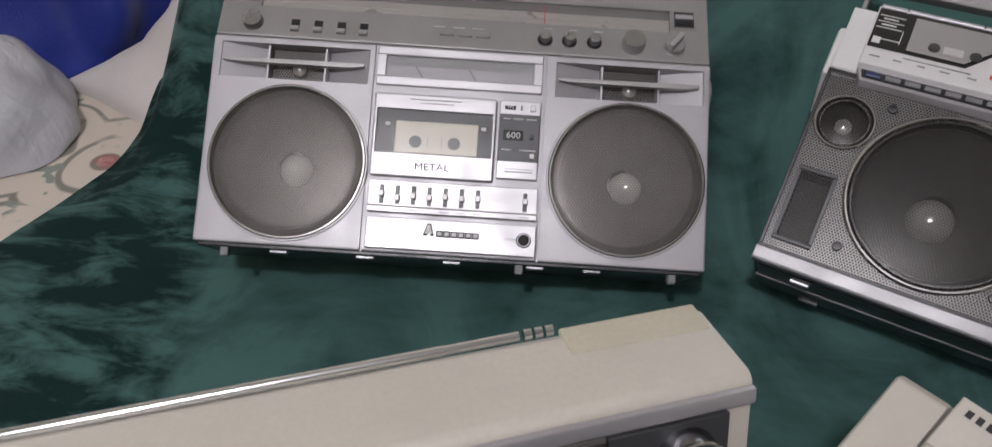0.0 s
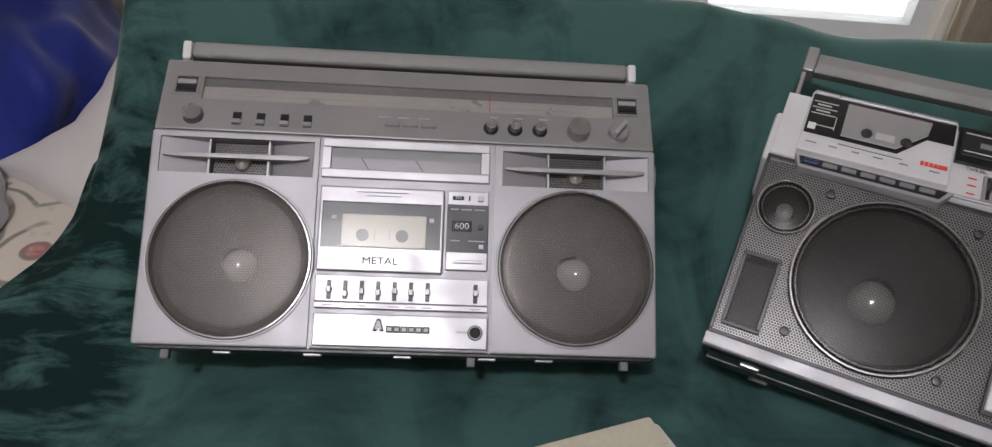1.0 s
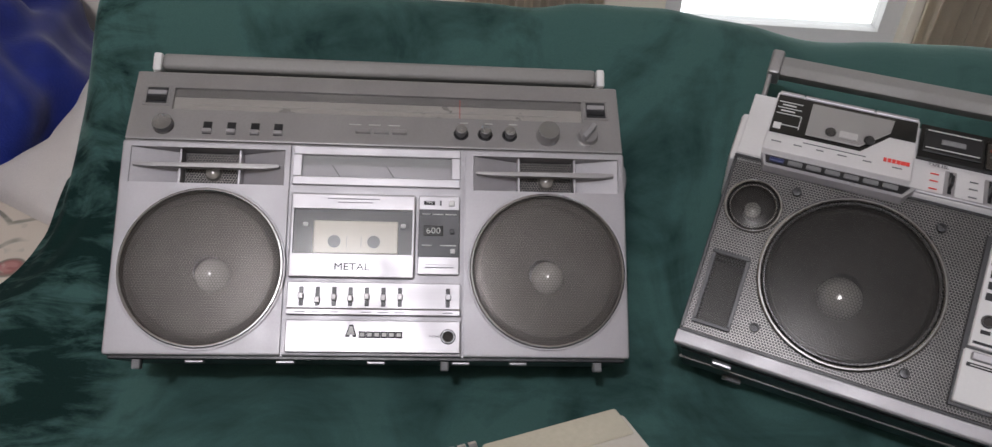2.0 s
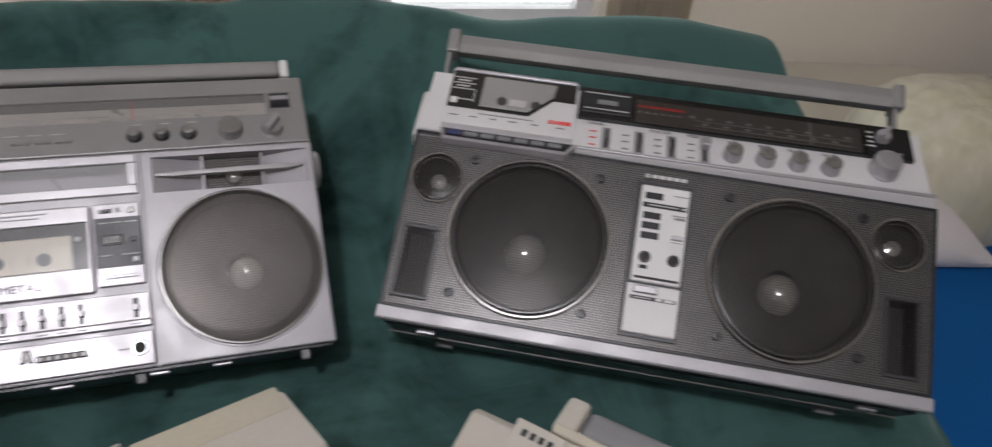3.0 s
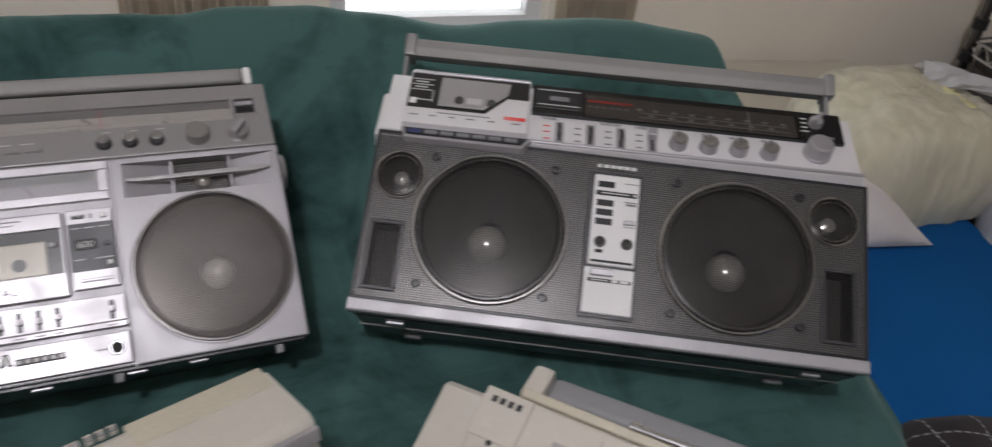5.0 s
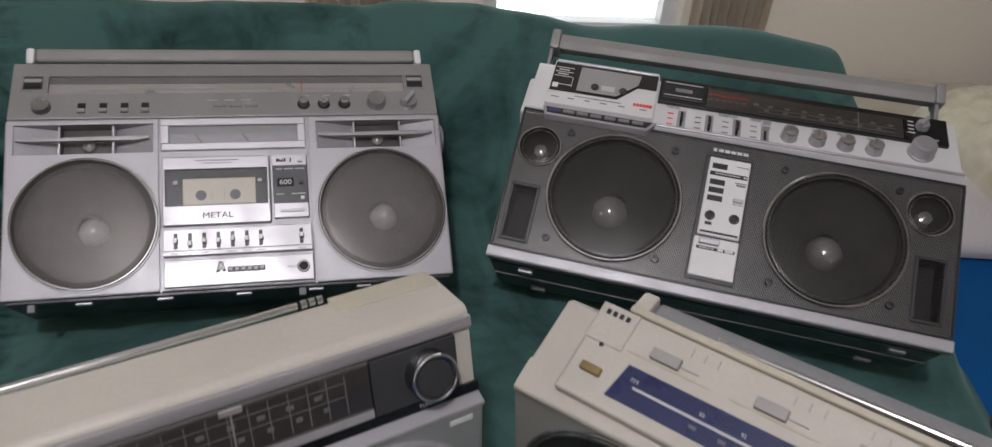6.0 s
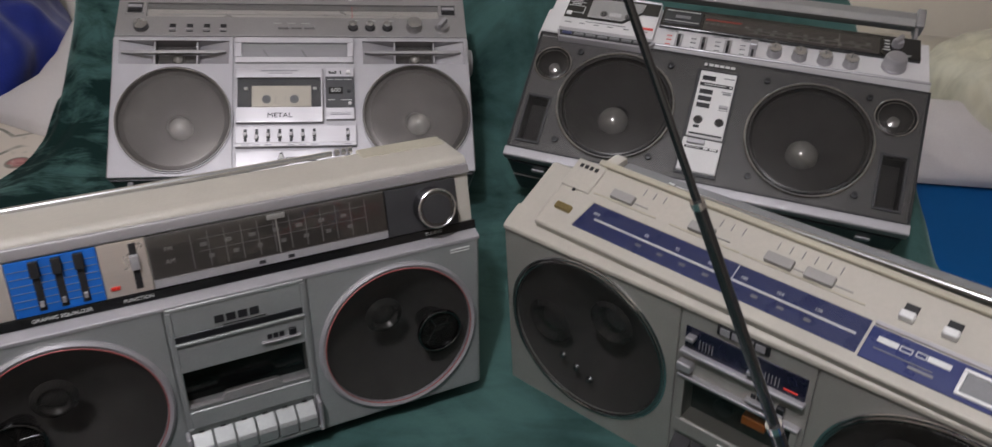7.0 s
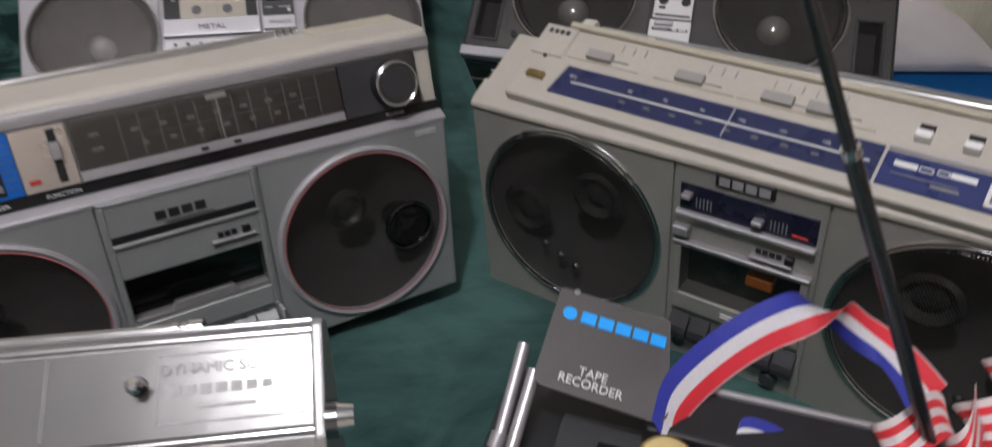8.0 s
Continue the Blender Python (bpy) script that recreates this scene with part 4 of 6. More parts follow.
# ---- black boombox with a raised handle ----
def black_boombox():
    box = thing("boombox", pose(0.3252, 0.8514, 0.1339, -50.97, -0.28, -22.22), "black and silver boombox with a perforated metal front and raised handle", "boombox", "boomboxes on the bed")
    W, D = 0.537, 0.125
    body = part("cabinet", block(0.0, W, 0.002, D, -0.010, 0.192, 0.003, 2), BLACK, box)
    WL, WR, R = (0.1355, 0.0935), (0.3985, 0.0945), 0.0825
    TL, TR, r = (0.0320, 0.1415), (0.5000, 0.1470), 0.0265
    cuts = [drum(*WL, R - 0.004, -0.01, 0.05), drum(*WR, R - 0.004, -0.01, 0.05), drum(*TL, r - 0.002, -0.01, 0.03, 40), drum(*TR, r - 0.002, -0.01, 0.03, 40)]
    PL, PR = (0.0125, 0.0415, 0.0165, 0.0845), (0.4925, 0.5205, 0.0185, 0.0905)
    for x0, x1, z0, z1 in (PL, PR):
        cuts.append(block(x0, x1, -0.01, 0.03, z0, z1))
    carve(body, cuts)
    part("front_strip", prism([(-0.006, -0.010), (-0.006, 0.0015), (0.004, 0.0025), (0.012, -0.0115), (-0.004, -0.0125)], -0.001, W + 0.001, 0.0008, 1), SILVER, box, "silver strip along the lower front edge")
    part("front_frame", border(0.0, W, 0.0015, 0.1915, 0.0035, -0.0042, 0.003), BLACK, box, "thin black frame round the metal front")
    grille = part("grille_sheet", block(0.0025, W - 0.0025, -0.0035, -0.0025, 0.003, 0.1905), PERF_GREY, box, "grey perforated metal front")
    carve(grille, [drum(*WL, R, -0.02, 0.02), drum(*WR, R, -0.02, 0.02), drum(*TL, r, -0.02, 0.02, 40), drum(*TR, r, -0.02, 0.02, 40)] + [block(a, b, -0.02, 0.02, c, d) for a, b, c, d in (PL, PR)])
    for c in (WL, WR):
        sp = part("speaker", lathe([(R - 0.004, 0.002), (R - 0.008, 0.006), (R * 0.86, 0.003), (R * 0.78, 0.008), (R * 0.5, 0.022), (0.018, 0.036)], *c, 56), CONE, box, "dark paper speaker cone")
        part("dust_cap", lathe([(0.022, 0.030), (0.020, 0.022), (0.014, 0.016), (0.006, 0.0135), (0, 0.013)], c[0] - 0.002, c[1] - 0.010, 32), DOME, sp, "shiny domed dust cap")
        part("grille", lathe([(R, -0.0045), (R * 0.96, -0.0085), (R * 0.9, -0.0098), (R * 0.5, -0.0112), (0, -0.0116)], *c, 56), PERF_BLACK, sp, "black perforated bowl over the cone")
        part("rim", hoop(*c, R - 0.001, 0.0024, -0.0042), RIM, sp, "polished metal ring")
        part("basket_ring", hoop(*c, R * 0.935, 0.0022, -0.0040, 56), DARKCHROME, sp, "bright basket ring behind the grille")
    for c in (TL, TR):
        tw = part("tweeter", lathe([(r - 0.002, 0.003), (r * 0.7, 0.010), (r * 0.36, 0.018)], *c, 36), CONE, box, "small dark tweeter")
        part("dust_cap", lathe([(r * 0.36, 0.018), (r * 0.3, 0.010), (0, 0.007)], *c, 24), DOME, tw)
        part("rim", hoop(*c, r, 0.0014, -0.0042, 40), RIM, tw)
        part("horn_ring", hoop(*c, r * 0.84, 0.0011, -0.0026, 40), RIM, tw, "bright ring behind the grille")
        part("grille", lathe([(r, -0.0040), (r * 0.8, -0.0062), (0, -0.0068)], *c, 36), PERF_BLACK, tw)
    for x0, x1, z0, z1 in (PL, PR):
        port = part("bass_port", border(x0 - 0.004, x1 + 0.004, z0 - 0.004, z1 + 0.004, 0.0040, -0.0055, -0.003), DARKGREY, box, "framed bass port slot")
        part("port_depth", block(x0, x1, 0.026, 0.029, z0, z1), CONE, port)
        part("grille", block(x0, x1, -0.0047, -0.0042, z0, z1), PERF_BLACK, port)
    for x, z in ((0.0675, 0.1665), (0.1985, 0.1680), (0.0660, 0.0250), (0.1990, 0.0260), (0.3315, 0.1690), (0.4640, 0.1690), (0.3325, 0.0260), (0.4665, 0.0280)):
        part("screw", lathe([(0.0048, -0.0036), (0.0042, -0.0062), (0.0018, -0.0064), (0.0016, -0.0052), (0, -0.0052)], x, z, 18), BLACK, box)
    # centre strip with sockets
    back = part("centre_strip", block(0.2365, 0.2935, -0.0055, -0.003, 0.0110, 0.1720, 0.0008, 1), DARKGREY, box)
    pan = part("control_panel", block(0.2415, 0.2905, -0.0085, -0.004, 0.0670, 0.1675, 0.0010, 1), WHITE, box, "pale control panel with black fields")
    part("badge", bars([(0.2435, 0.2475, 0.1760, 0.1800)] + [(0.2500 + 0.0074 * k, 0.2560 + 0.0074 * k, 0.1762, 0.1798) for k in range(5)], -0.0065), INK_W, box, "white badge bars")
    for z in (0.1565, 0.1355, 0.1250, 0.1145):
        part("field", block(0.2455, 0.2635, -0.0089, -0.0080, z - 0.0035, z + 0.0035), INK_B, pan)
    part("stripe", bars([(0.2440, 0.2885, 0.1440, 0.1490)], -0.0087), INK_B, pan)
    part("print", bars([(0.2500, 0.2800, 0.1461, 0.1470), (0.284, 0.2875, 0.1455, 0.1475)], -0.0090), INK_W, pan)
    part("print", bars([(0.2750, 0.2885, 0.1380, 0.1390), (0.2770, 0.2880, 0.1345, 0.1368), (0.274, 0.289, 0.1590, 0.1597), (0.276, 0.289, 0.1105, 0.1110)], -0.0088), INK_G, pan)
    part("push_button", block(0.2760, 0.2880, -0.0120, -0.008, 0.1130, 0.1175, 0.0006, 1), SATIN, pan)
    for x in (0.2525, 0.2810):
        part("socket", hoop(x, 0.0920, 0.0050, 0.0013, -0.009, 26), DARKCHROME, pan, "ringed jack socket")
        part("socket_hole", lathe([(0.0042, -0.0090), (0, -0.0090)], x, 0.0920, 20), CONE, pan)
    part("socket_strip", bars([(0.2440, 0.2885, 0.0698, 0.0722)], -0.0088), INK_B, pan)
    part("print", bars([(0.2480, 0.2560, 0.0800, 0.0835)], -0.0088), INK_B, pan)
    lid = part("lower_lid", block(0.2390, 0.2915, -0.0095, -0.004, 0.0150, 0.0640, 0.0012, 1), WHITE, box, "pale lid over the socket bay")
    part("latch", block(0.2450, 0.2690, -0.0135, -0.009, 0.0545, 0.0620, 0.001, 1), SATIN, lid)
    part("stripe", bars([(0.2430, 0.2880, 0.0485, 0.0520)], -0.0098), INK_B, lid)
    part("print", bars([(0.2460, 0.2640, 0.0498, 0.0506), (0.268, 0.2745, 0.0490, 0.0516), (0.2765, 0.286, 0.0490, 0.0516)], -0.0101), INK_W, lid)
    # leaning tuner and cassette deck
    K = Matrix.Translation((0, -0.001, 0.1865)) @ Matrix.Rotation(radians(-21), 4, "X") @ Matrix.Rotation(radians(-1.2), 4, "Y")
    U = K @ Matrix.Diagonal((1, 1, 1.135, 1))
    deck = part("tuner_deck", prism([(0, 0.002), (-0.006, 0.0035), (-0.006, 0.009), (0.0, 0.0105), (0.002, 0.0875), (0.006, 0.0895), (0.070, 0.064), (0.085, -0.028), (0.02, -0.006)], 0.0005, W - 0.0005, 0.0012, 2, U), DECK, box, "silver tuner deck leaning back")
    part("lip_line", block(0.166, W - 0.001, -0.0085, -0.003, 0.0040, 0.0072, 0.0008, 1, U), SATIN, box, "bright lip along the foot of the deck")
    part("deck_shoulder", join(block(-0.006, 0.014, 0.004, 0.07, 0.002, 0.062, 0.004, 2, U), block(0.010, 0.020, 0.002, 0.06, 0.05, 0.083, 0.003, 2, U)), DECK, box)
    part("ledge", plate([(0.024, 0.006), (0.030, -0.0080), (0.1585, -0.0085), (0.1680, 0.003), (0.1700, 0.006)], -0.010, 0.0, 0.001, U), SILVER, box, "silver ledge below the cassette keys")
    bay = part("key_bay", plate([(0.0285, 0.0040), (0.0310, -0.0045), (0.1575, -0.0050), (0.1640, 0.0040)], -0.0110, -0.009, 0.0004, U), BLACK, box, "dark recess of the cassette keys")
    for k in range(7):
        x = 0.0335 + k * 0.0176
        part("cassette_key", block(x, x + 0.0140, -0.0130, -0.010, -0.0030, 0.0015, 0.0008, 1, U), GREY_RUBBER if k else BLUE_DIAL, bay)
    cas = part("cassette_door", block(0.0235, 0.1635, -0.0085, 0.002, 0.0130, 0.0865, 0.0015, 2, U), DECK, box, "silver and black cassette door")
    part("door_glass", plate([(0.0250, 0.0340), (0.1140, 0.0340), (0.1380, 0.0580), (0.1620, 0.0580), (0.1620, 0.0825), (0.0250, 0.0825)], -0.0096, -0.008, 0.0004, U), GLOSSBLACK, cas)
    inside = part("cassette", plate([(0.0600, 0.0380), (0.1120, 0.0380), (0.1380, 0.0620), (0.1400, 0.0780), (0.0600, 0.0780)], -0.0104, -0.0092, 0.0003, U), surface("grey_cassette", (0.46, 0.45, 0.44), 0.3, 0.0, 0.1, 40), cas, "grey cassette behind the window")
    for rx in (0.083, 0.120):
        part("reel", lathe([(0.0055, -0.0104), (0.0050, -0.0114), (0, -0.0114)], rx, 0.0475, 22, U), DARKGREY, inside)
    part("cassette_label", block(0.0915, 0.1090, -0.0115, -0.0102, 0.0430, 0.0510, 0, 1, U), WHITE, inside)
    part("pane", plate([(0.0600, 0.0380), (0.1120, 0.0380), (0.1380, 0.0620), (0.1400, 0.0780), (0.0600, 0.0780)], -0.0124, -0.0120, 0, U), PANE, inside)
    part("print", bars([(0.0270, 0.0510, 0.0730, 0.0736), (0.0270, 0.0510, 0.0655, 0.0661), (0.0270, 0.0510, 0.0580, 0.0586), (0.0520, 0.0527, 0.0420, 0.0580), (0.0350, 0.0520, 0.0440, 0.0446), (0.031, 0.045, 0.0690, 0.0702), (0.031, 0.045, 0.0615, 0.0627)], -0.0099, U), INK_W, cas)
    part("mark", block(0.0275, 0.0350, -0.0102, -0.009, 0.0385, 0.0460, 0, 1, U), WHITE, cas)
    part("stripe", bars([(0.1360 + 0.004 * k, 0.1390 + 0.0042 * k, 0.0285, 0.0325) for k in range(6)], -0.0090, U), INK_R, cas, "red printed stripes")
    part("print", bars([(0.030, 0.040, 0.0235, 0.0242), (0.052, 0.060, 0.0235, 0.0242), (0.074, 0.081, 0.0235, 0.0242), (0.094, 0.103, 0.0235, 0.0242), (0.118, 0.126, 0.0235, 0.0242), (0.145, 0.154, 0.0235, 0.0242), (0.06, 0.12, 0.0285, 0.0290)], -0.0088, U), INK_G, cas)
    part("chrome_edge", join(block(0.0255, 0.0500, -0.0105, 0.0, 0.0835, 0.0872, 0.0006, 1, U), block(0.0510, 0.1200, -0.0105, 0.0, 0.0835, 0.0872, 0.0006, 1, U), block(0.121, 0.1620, -0.0105, 0.0, 0.0835, 0.0872, 0.0006, 1, U)), SATIN, cas)
    dial = part("tuning_dial", block(0.1660, 0.5240, -0.0040, 0.003, 0.0480, 0.0885, 0.0008, 1, U), GLOSSBLACK, box, "black tuning dial with red meter")
    part("dial_card", block(0.2280, 0.4700, -0.0046, -0.003, 0.0500, 0.0800, 0, 1, U), DIALBACK, dial)
    ct = part("tape_counter", block(0.1700, 0.2230, -0.0052, -0.003, 0.0550, 0.0830, 0.0004, 1, U), BLACK, dial)
    part("counter_wheel", block(0.186, 0.208, -0.0058, -0.004, 0.0660, 0.0720, 0, 1, U), GREY_RUBBER, ct)
    part("print", bars([(0.172, 0.221, 0.0590, 0.0596), (0.172, 0.221, 0.0800, 0.0806)], -0.0055, U), INK_W, ct)
    part("meter_line", bars([(0.2300, 0.2810, 0.0698, 0.0722)], -0.0050, U), INK_R, dial, "red meter line")
    part("print", bars([(0.230 + 0.0085 * k, 0.234 + 0.0085 * k, 0.0625, 0.0640) for k in range(6)] + [(0.29, 0.46, 0.0612, 0.0616), (0.29, 0.46, 0.0545, 0.0549)] + [(0.305 + 0.021 * k, 0.311 + 0.021 * k, 0.0640, 0.0665) for k in range(8)] + [(0.300 + 0.023 * k, 0.306 + 0.023 * k, 0.0565, 0.0590) for k in range(7)], -0.0050, U), INK_P, dial)
    part("print", words("FM", 0.2895, 0.0632, 0.0036, -0.0050, m=U), INK_W, dial)
    part("pointer", block(0.4160, 0.4167, -0.0055, -0.004, 0.0510, 0.0790, 0, 1, U), INK_W, dial)
    part("pane", block(0.2260, 0.4760, -0.0066, -0.0061, 0.0490, 0.0820, 0, 1, U), SMOKE, dial)
    band = part("band_selector", dial_knob(0.4930, 0.0815, 0.0080, 0.012, K), SILVER, dial, "silver band selector knob")
    part("grip", block(-0.0026, 0.0026, -0.018, 0, -0.0085, 0.0085, 0.0008, 1, K @ pose(0.4930, 0, 0.0815, 0, 35, 0)), SATIN, band)
    part("print", bars([(0.476, 0.483, 0.0770, 0.0782), (0.476, 0.483, 0.0710, 0.0722), (0.476, 0.483, 0.0650, 0.0662), (0.474, 0.484, 0.0595, 0.0607)], -0.0047, U), INK_W, dial)
    part("print", words("BAND SELECT", 0.4990, 0.0515, 0.0028, -0.0046, m=U), INK_W, dial)
    for k, (x, title) in enumerate(((0.1990, "TAPE SEL"), (0.2340, ""), (0.2685, "FUNCTION"), (0.3035, "MODE"))):
        sl = part("slider", block(x - 0.0050, x + 0.0050, -0.0016, 0.001, 0.0120, 0.0400, 0.0004, 1, U), SATIN, box, "lever switch in a satin slot")
        part("slot", block(x - 0.0016, x + 0.0016, -0.0022, 0.0, 0.0140, 0.0380, 0, 1, U), BLACK, sl)
        zc = 0.024 if k < 3 else 0.033
        part("lever", block(x - (0.0016 if k < 3 else 0.0050), x + (0.0016 if k < 3 else 0.0050), -0.011, 0, zc - 0.005, zc + 0.005, 0.0008, 1, U), BLACK if k < 3 else SATIN, sl)
        if title:
            part("print", words(title, x - 0.012, 0.0425, 0.0032, -0.0006, m=U), INK_G, sl)
        part("print", bars([(x - 0.018, x - 0.0105, z, z + 0.0009) for z in (0.0165, 0.0255, 0.0335)], -0.0004, U), INK_R if k == 0 else INK_G, sl)
    for x, title in ((0.3325, "BASS"), (0.3665, "TREBLE"), (0.4005, "BALANCE"), (0.4345, "VOLUME")):
        kn = spun_knob(box, x, 0.0295, 0.0098, 0.013, K, "spun silver tone knob", SILVER)
        part("pointer_line", block(x - 0.0006, x + 0.0006, -0.0148, -0.0120, 0.0325, 0.0390, 0, 1, K), INK_G, kn)
        part("print", words(title, x, 0.0415, 0.0027, -0.0006, m=U), INK_G, kn)
    big = part("knob", dial_knob(0.4900, 0.0385, 0.0150, 0.018, K), SILVER, box, "large spun silver tuning knob")
    part("knob_top", lathe([(0.0120, -0.0170), (0.0120, -0.0190), (0.0105, -0.0198), (0, -0.0196)], 0.4900, 0.0385, 32, K), SATIN, big)
    # raised handle
    hy = 0.078
    H = Matrix.Translation((0.003, 0, -0.012)) @ Matrix.Rotation(radians(-1.2), 4, "Y")
    bar = part("handle", join(prism([(hy - 0.010, 0.334), (hy - 0.013, 0.345), (hy - 0.009, 0.358), (hy + 0.004, 0.361), (hy + 0.012, 0.352), (hy + 0.008, 0.336)], 0.018, 0.522, 0.002, 2, H)), HANDLE_GREY, box, "long grey grip of the raised handle")
    for a, b in ((0.005, 0.0185), (0.5210, 0.5335)):
        part("handle_arm", join(block(a, b, hy - 0.016, hy + 0.014, 0.332, 0.362, 0.003, 2, H), block(a + 0.001, a + 0.006, hy - 0.010, hy + 0.008, 0.215, 0.335, 0.001, 1, H)), SILVER_DK, bar, "silver handle arm")
    # underside
    under = part("base_plate", block(0.006, W - 0.006, 0.012, D - 0.004, -0.0135, -0.009, 0.001, 1), BLACK, box, "black underside")
    # highlight line along the underside, drawn as a thin grey strip
    part("thin_line", block(0.004, W - 0.004, 0.062, 0.064, -0.0150, -0.012, 0.0004, 1), SILVER_DK, under)
    for x in (0.047, 0.4905):
        part("clip", block(x - 0.0095, x + 0.0095, 0.028, 0.037, -0.0165, -0.012, 0.001, 1), SATIN, under, "bright metal clip")
    for x in (0.060, 0.475):
        part("foot", block(x - 0.010, x + 0.010, 0.100, 0.110, -0.0185, -0.012, 0.001, 1), GREY_RUBBER, under)
    return box


black_boombox()

# ---- the two smaller boomboxes in front ----
def cream_boombox():
    box = thing("boombox", pose(0.2758, 0.5024, 0.0178, -8.54, 1.83, 24.15), "grey boombox with cream top, blue equalizer panel and red-ringed speakers", "boombox", "boomboxes on the bed")
    X0, D = -0.492, 0.098
    body = part("cabinet", block(X0, 0.006, 0.0, D, 0.0, 0.190, 0.004, 3), GREYPLASTIC, box, "metallic grey lower cabinet")
    CR, CL, R = (-0.0885, 0.0925), (-0.4035, 0.0925), 0.0835
    carve(body, [drum(*CR, R, -0.01, 0.04), drum(*CL, R, -0.01, 0.04), block(-0.3125, -0.3105, -0.01, 0.003, 0.0, 0.2), block(-0.1815, -0.1795, -0.01, 0.003, 0.0, 0.2), block(-0.305, -0.188, -0.01, 0.018, 0.073, 0.117)])
    for c, px, pz, tx, tz in ((CR, -0.0455, 0.089, -0.1030, 0.1190), (CL, -0.4490, 0.0890, -0.4120, 0.1210)):
        sp = part("speaker", lathe([(R - 0.001, 0.001), (R * 0.9, 0.005), (R * 0.8, 0.010), (R * 0.5, 0.022), (0.016, 0.032), (0, 0.030)], *c, 56), CONE, box, "dark speaker cone")
        part("tweeter", lathe([(0.020, 0.006), (0.014, 0.002), (0.011, 0.006), (0.006, 0.0035), (0, 0.003)], tx, tz, 28), TWEETER, sp, "small tweeter dome")
        part("bass_port", lathe([(0.0250, -0.0035), (0.0245, -0.0060), (0.0225, -0.0062), (0.0205, -0.002), (0.0175, 0.010), (0.016, 0.026), (0, 0.027)], px, pz, 44), PIANO, sp, "glossy black round bass port")
        part("port_rim", hoop(px, pz, 0.0236, 0.0016, -0.0058, 44), PIANO, sp, "polished lip of the port")
        for turn in (90, 210, 330):
            part("fin", block(-0.0010, 0.0010, 0.004, 0.020, 0.002, 0.0185, 0.0005, 1, pose(px, 0, pz, 0, turn, 0)), PIANO, sp)
        grille = part("grille", lathe([(R - 0.0005, -0.001), (R * 0.95, -0.003), (R * 0.7, -0.0036), (0.001, -0.004)], *c, 56), PERF_SMOKE, sp, "fine black perforated grille")
        carve(grille, [drum(px, pz, 0.0228, -0.02, 0.02, 40)])
        part("rim", lathe([(R + 0.0040, 0.001), (R + 0.0040, -0.003), (R + 0.0015, -0.0048), (R - 0.0025, -0.003), (R - 0.003, 0.001)], *c, 64), SILVER, sp, "silver ring")
        part("red_line", hoop(*c, R - 0.0024, 0.0006, -0.0034, 64), RED_RING, sp, "thin red ring")
    # centre module
    mod = part("cassette_module", border(-0.3095, -0.1835, 0.0480, 0.1875, 0.004, -0.002, 0.004), GREYPLASTIC, box)
    part("module_face", join(block(-0.3055, -0.1875, -0.001, 0.003, 0.1165, 0.1835, 0.0006, 1), block(-0.3055, -0.1875, -0.004, 0.003, 0.0520, 0.0720, 0.0008, 1)), GREYPLASTIC, mod)
    part("slot", block(-0.3060, -0.1860, -0.0016, 0.0, 0.1500, 0.1570, 0.0003, 1), BLACK, mod)
    part("slot_edge", block(-0.3060, -0.1860, -0.0035, 0.0, 0.1465, 0.1495, 0.0005, 1), GREYPLASTIC, mod)
    part("badge", bars([(-0.2690 + 0.0108 * k, -0.2605 + 0.0108 * k, 0.1625, 0.1700) for k in range(4)], -0.0014), INK_B, mod, "black badge bars")
    part("print", bars([(-0.262, -0.222, 0.1588, 0.1594)], -0.0014), INK_B, mod)
    part("tape_counter", bars([(-0.2240 + 0.0058 * k, -0.2195 + 0.0058 * k, 0.1310, 0.1360) for k in range(3)], -0.0016), BLACK, mod)
    part("counter_ledge", block(-0.2300, -0.1920, -0.005, 0.0, 0.1275, 0.1295, 0.0004, 1), SATIN, mod)
    part("button", block(-0.2030, -0.1960, -0.004, 0.0, 0.1305, 0.1375, 0.0006, 1), BLACK, mod)
    part("well_back", block(-0.3045, -0.1885, 0.0150, 0.0170, 0.0735, 0.1165), GLOSSBLACK, mod, "black empty cassette well")
    part("tape_rest", plate([(-0.3045, 0.0735), (-0.1885, 0.0735), (-0.1885, 0.0765), (-0.2150, 0.0765), (-0.2200, 0.0835), (-0.2700, 0.0835), (-0.2740, 0.0765), (-0.3045, 0.0765)], -0.0025, 0.004, 0.0005), SILVER_DK, mod)
    part("pane", block(-0.3045, -0.1885, -0.0006, -0.0002, 0.0840, 0.1165), SMOKE, mod)
    tray = part("key_tray", block(-0.3130, -0.1820, -0.0100, 0.001, 0.0120, 0.0165, 0.0008, 1), GREYPLASTIC, box)
    for xs in (-0.3135, -0.1855):
        part("tray_side", block(xs, xs + 0.004, -0.014, 0.001, 0.0120, 0.0490, 0.001, 1), SILVER, tray)
    for k in range(6):
        x = -0.3085 + 0.0204 * k
        key = part("key", prism([(0.0, 0.0445), (-0.012, 0.0345), (-0.014, 0.0305), (-0.012, 0.0180), (0.0, 0.0175)], x, x + 0.0190, 0.0006, 1), GREYPLASTIC, tray, "grey cassette key")
        part("print", bars([(x + 0.007, x + 0.012, 0.0462, 0.0472)], -0.0020), INK_B, key)
    part("ledge", prism([(-0.001, 0.186), (-0.001, 0.190), (0.012, 0.1955), (0.016, 0.190)], X0, 0.006, 0.0006, 1), SILVER, box, "bright ledge above the speakers")
    part("print", bars([(-0.028, -0.006, 0.1795, 0.1805), (-0.028, -0.006, 0.1765, 0.1773)], -0.0005), INK_W, box)
    # leaning tuner
    U = Matrix.Translation((0, 0.012, 0.196)) @ Matrix.Rotation(radians(-11), 4, "X")
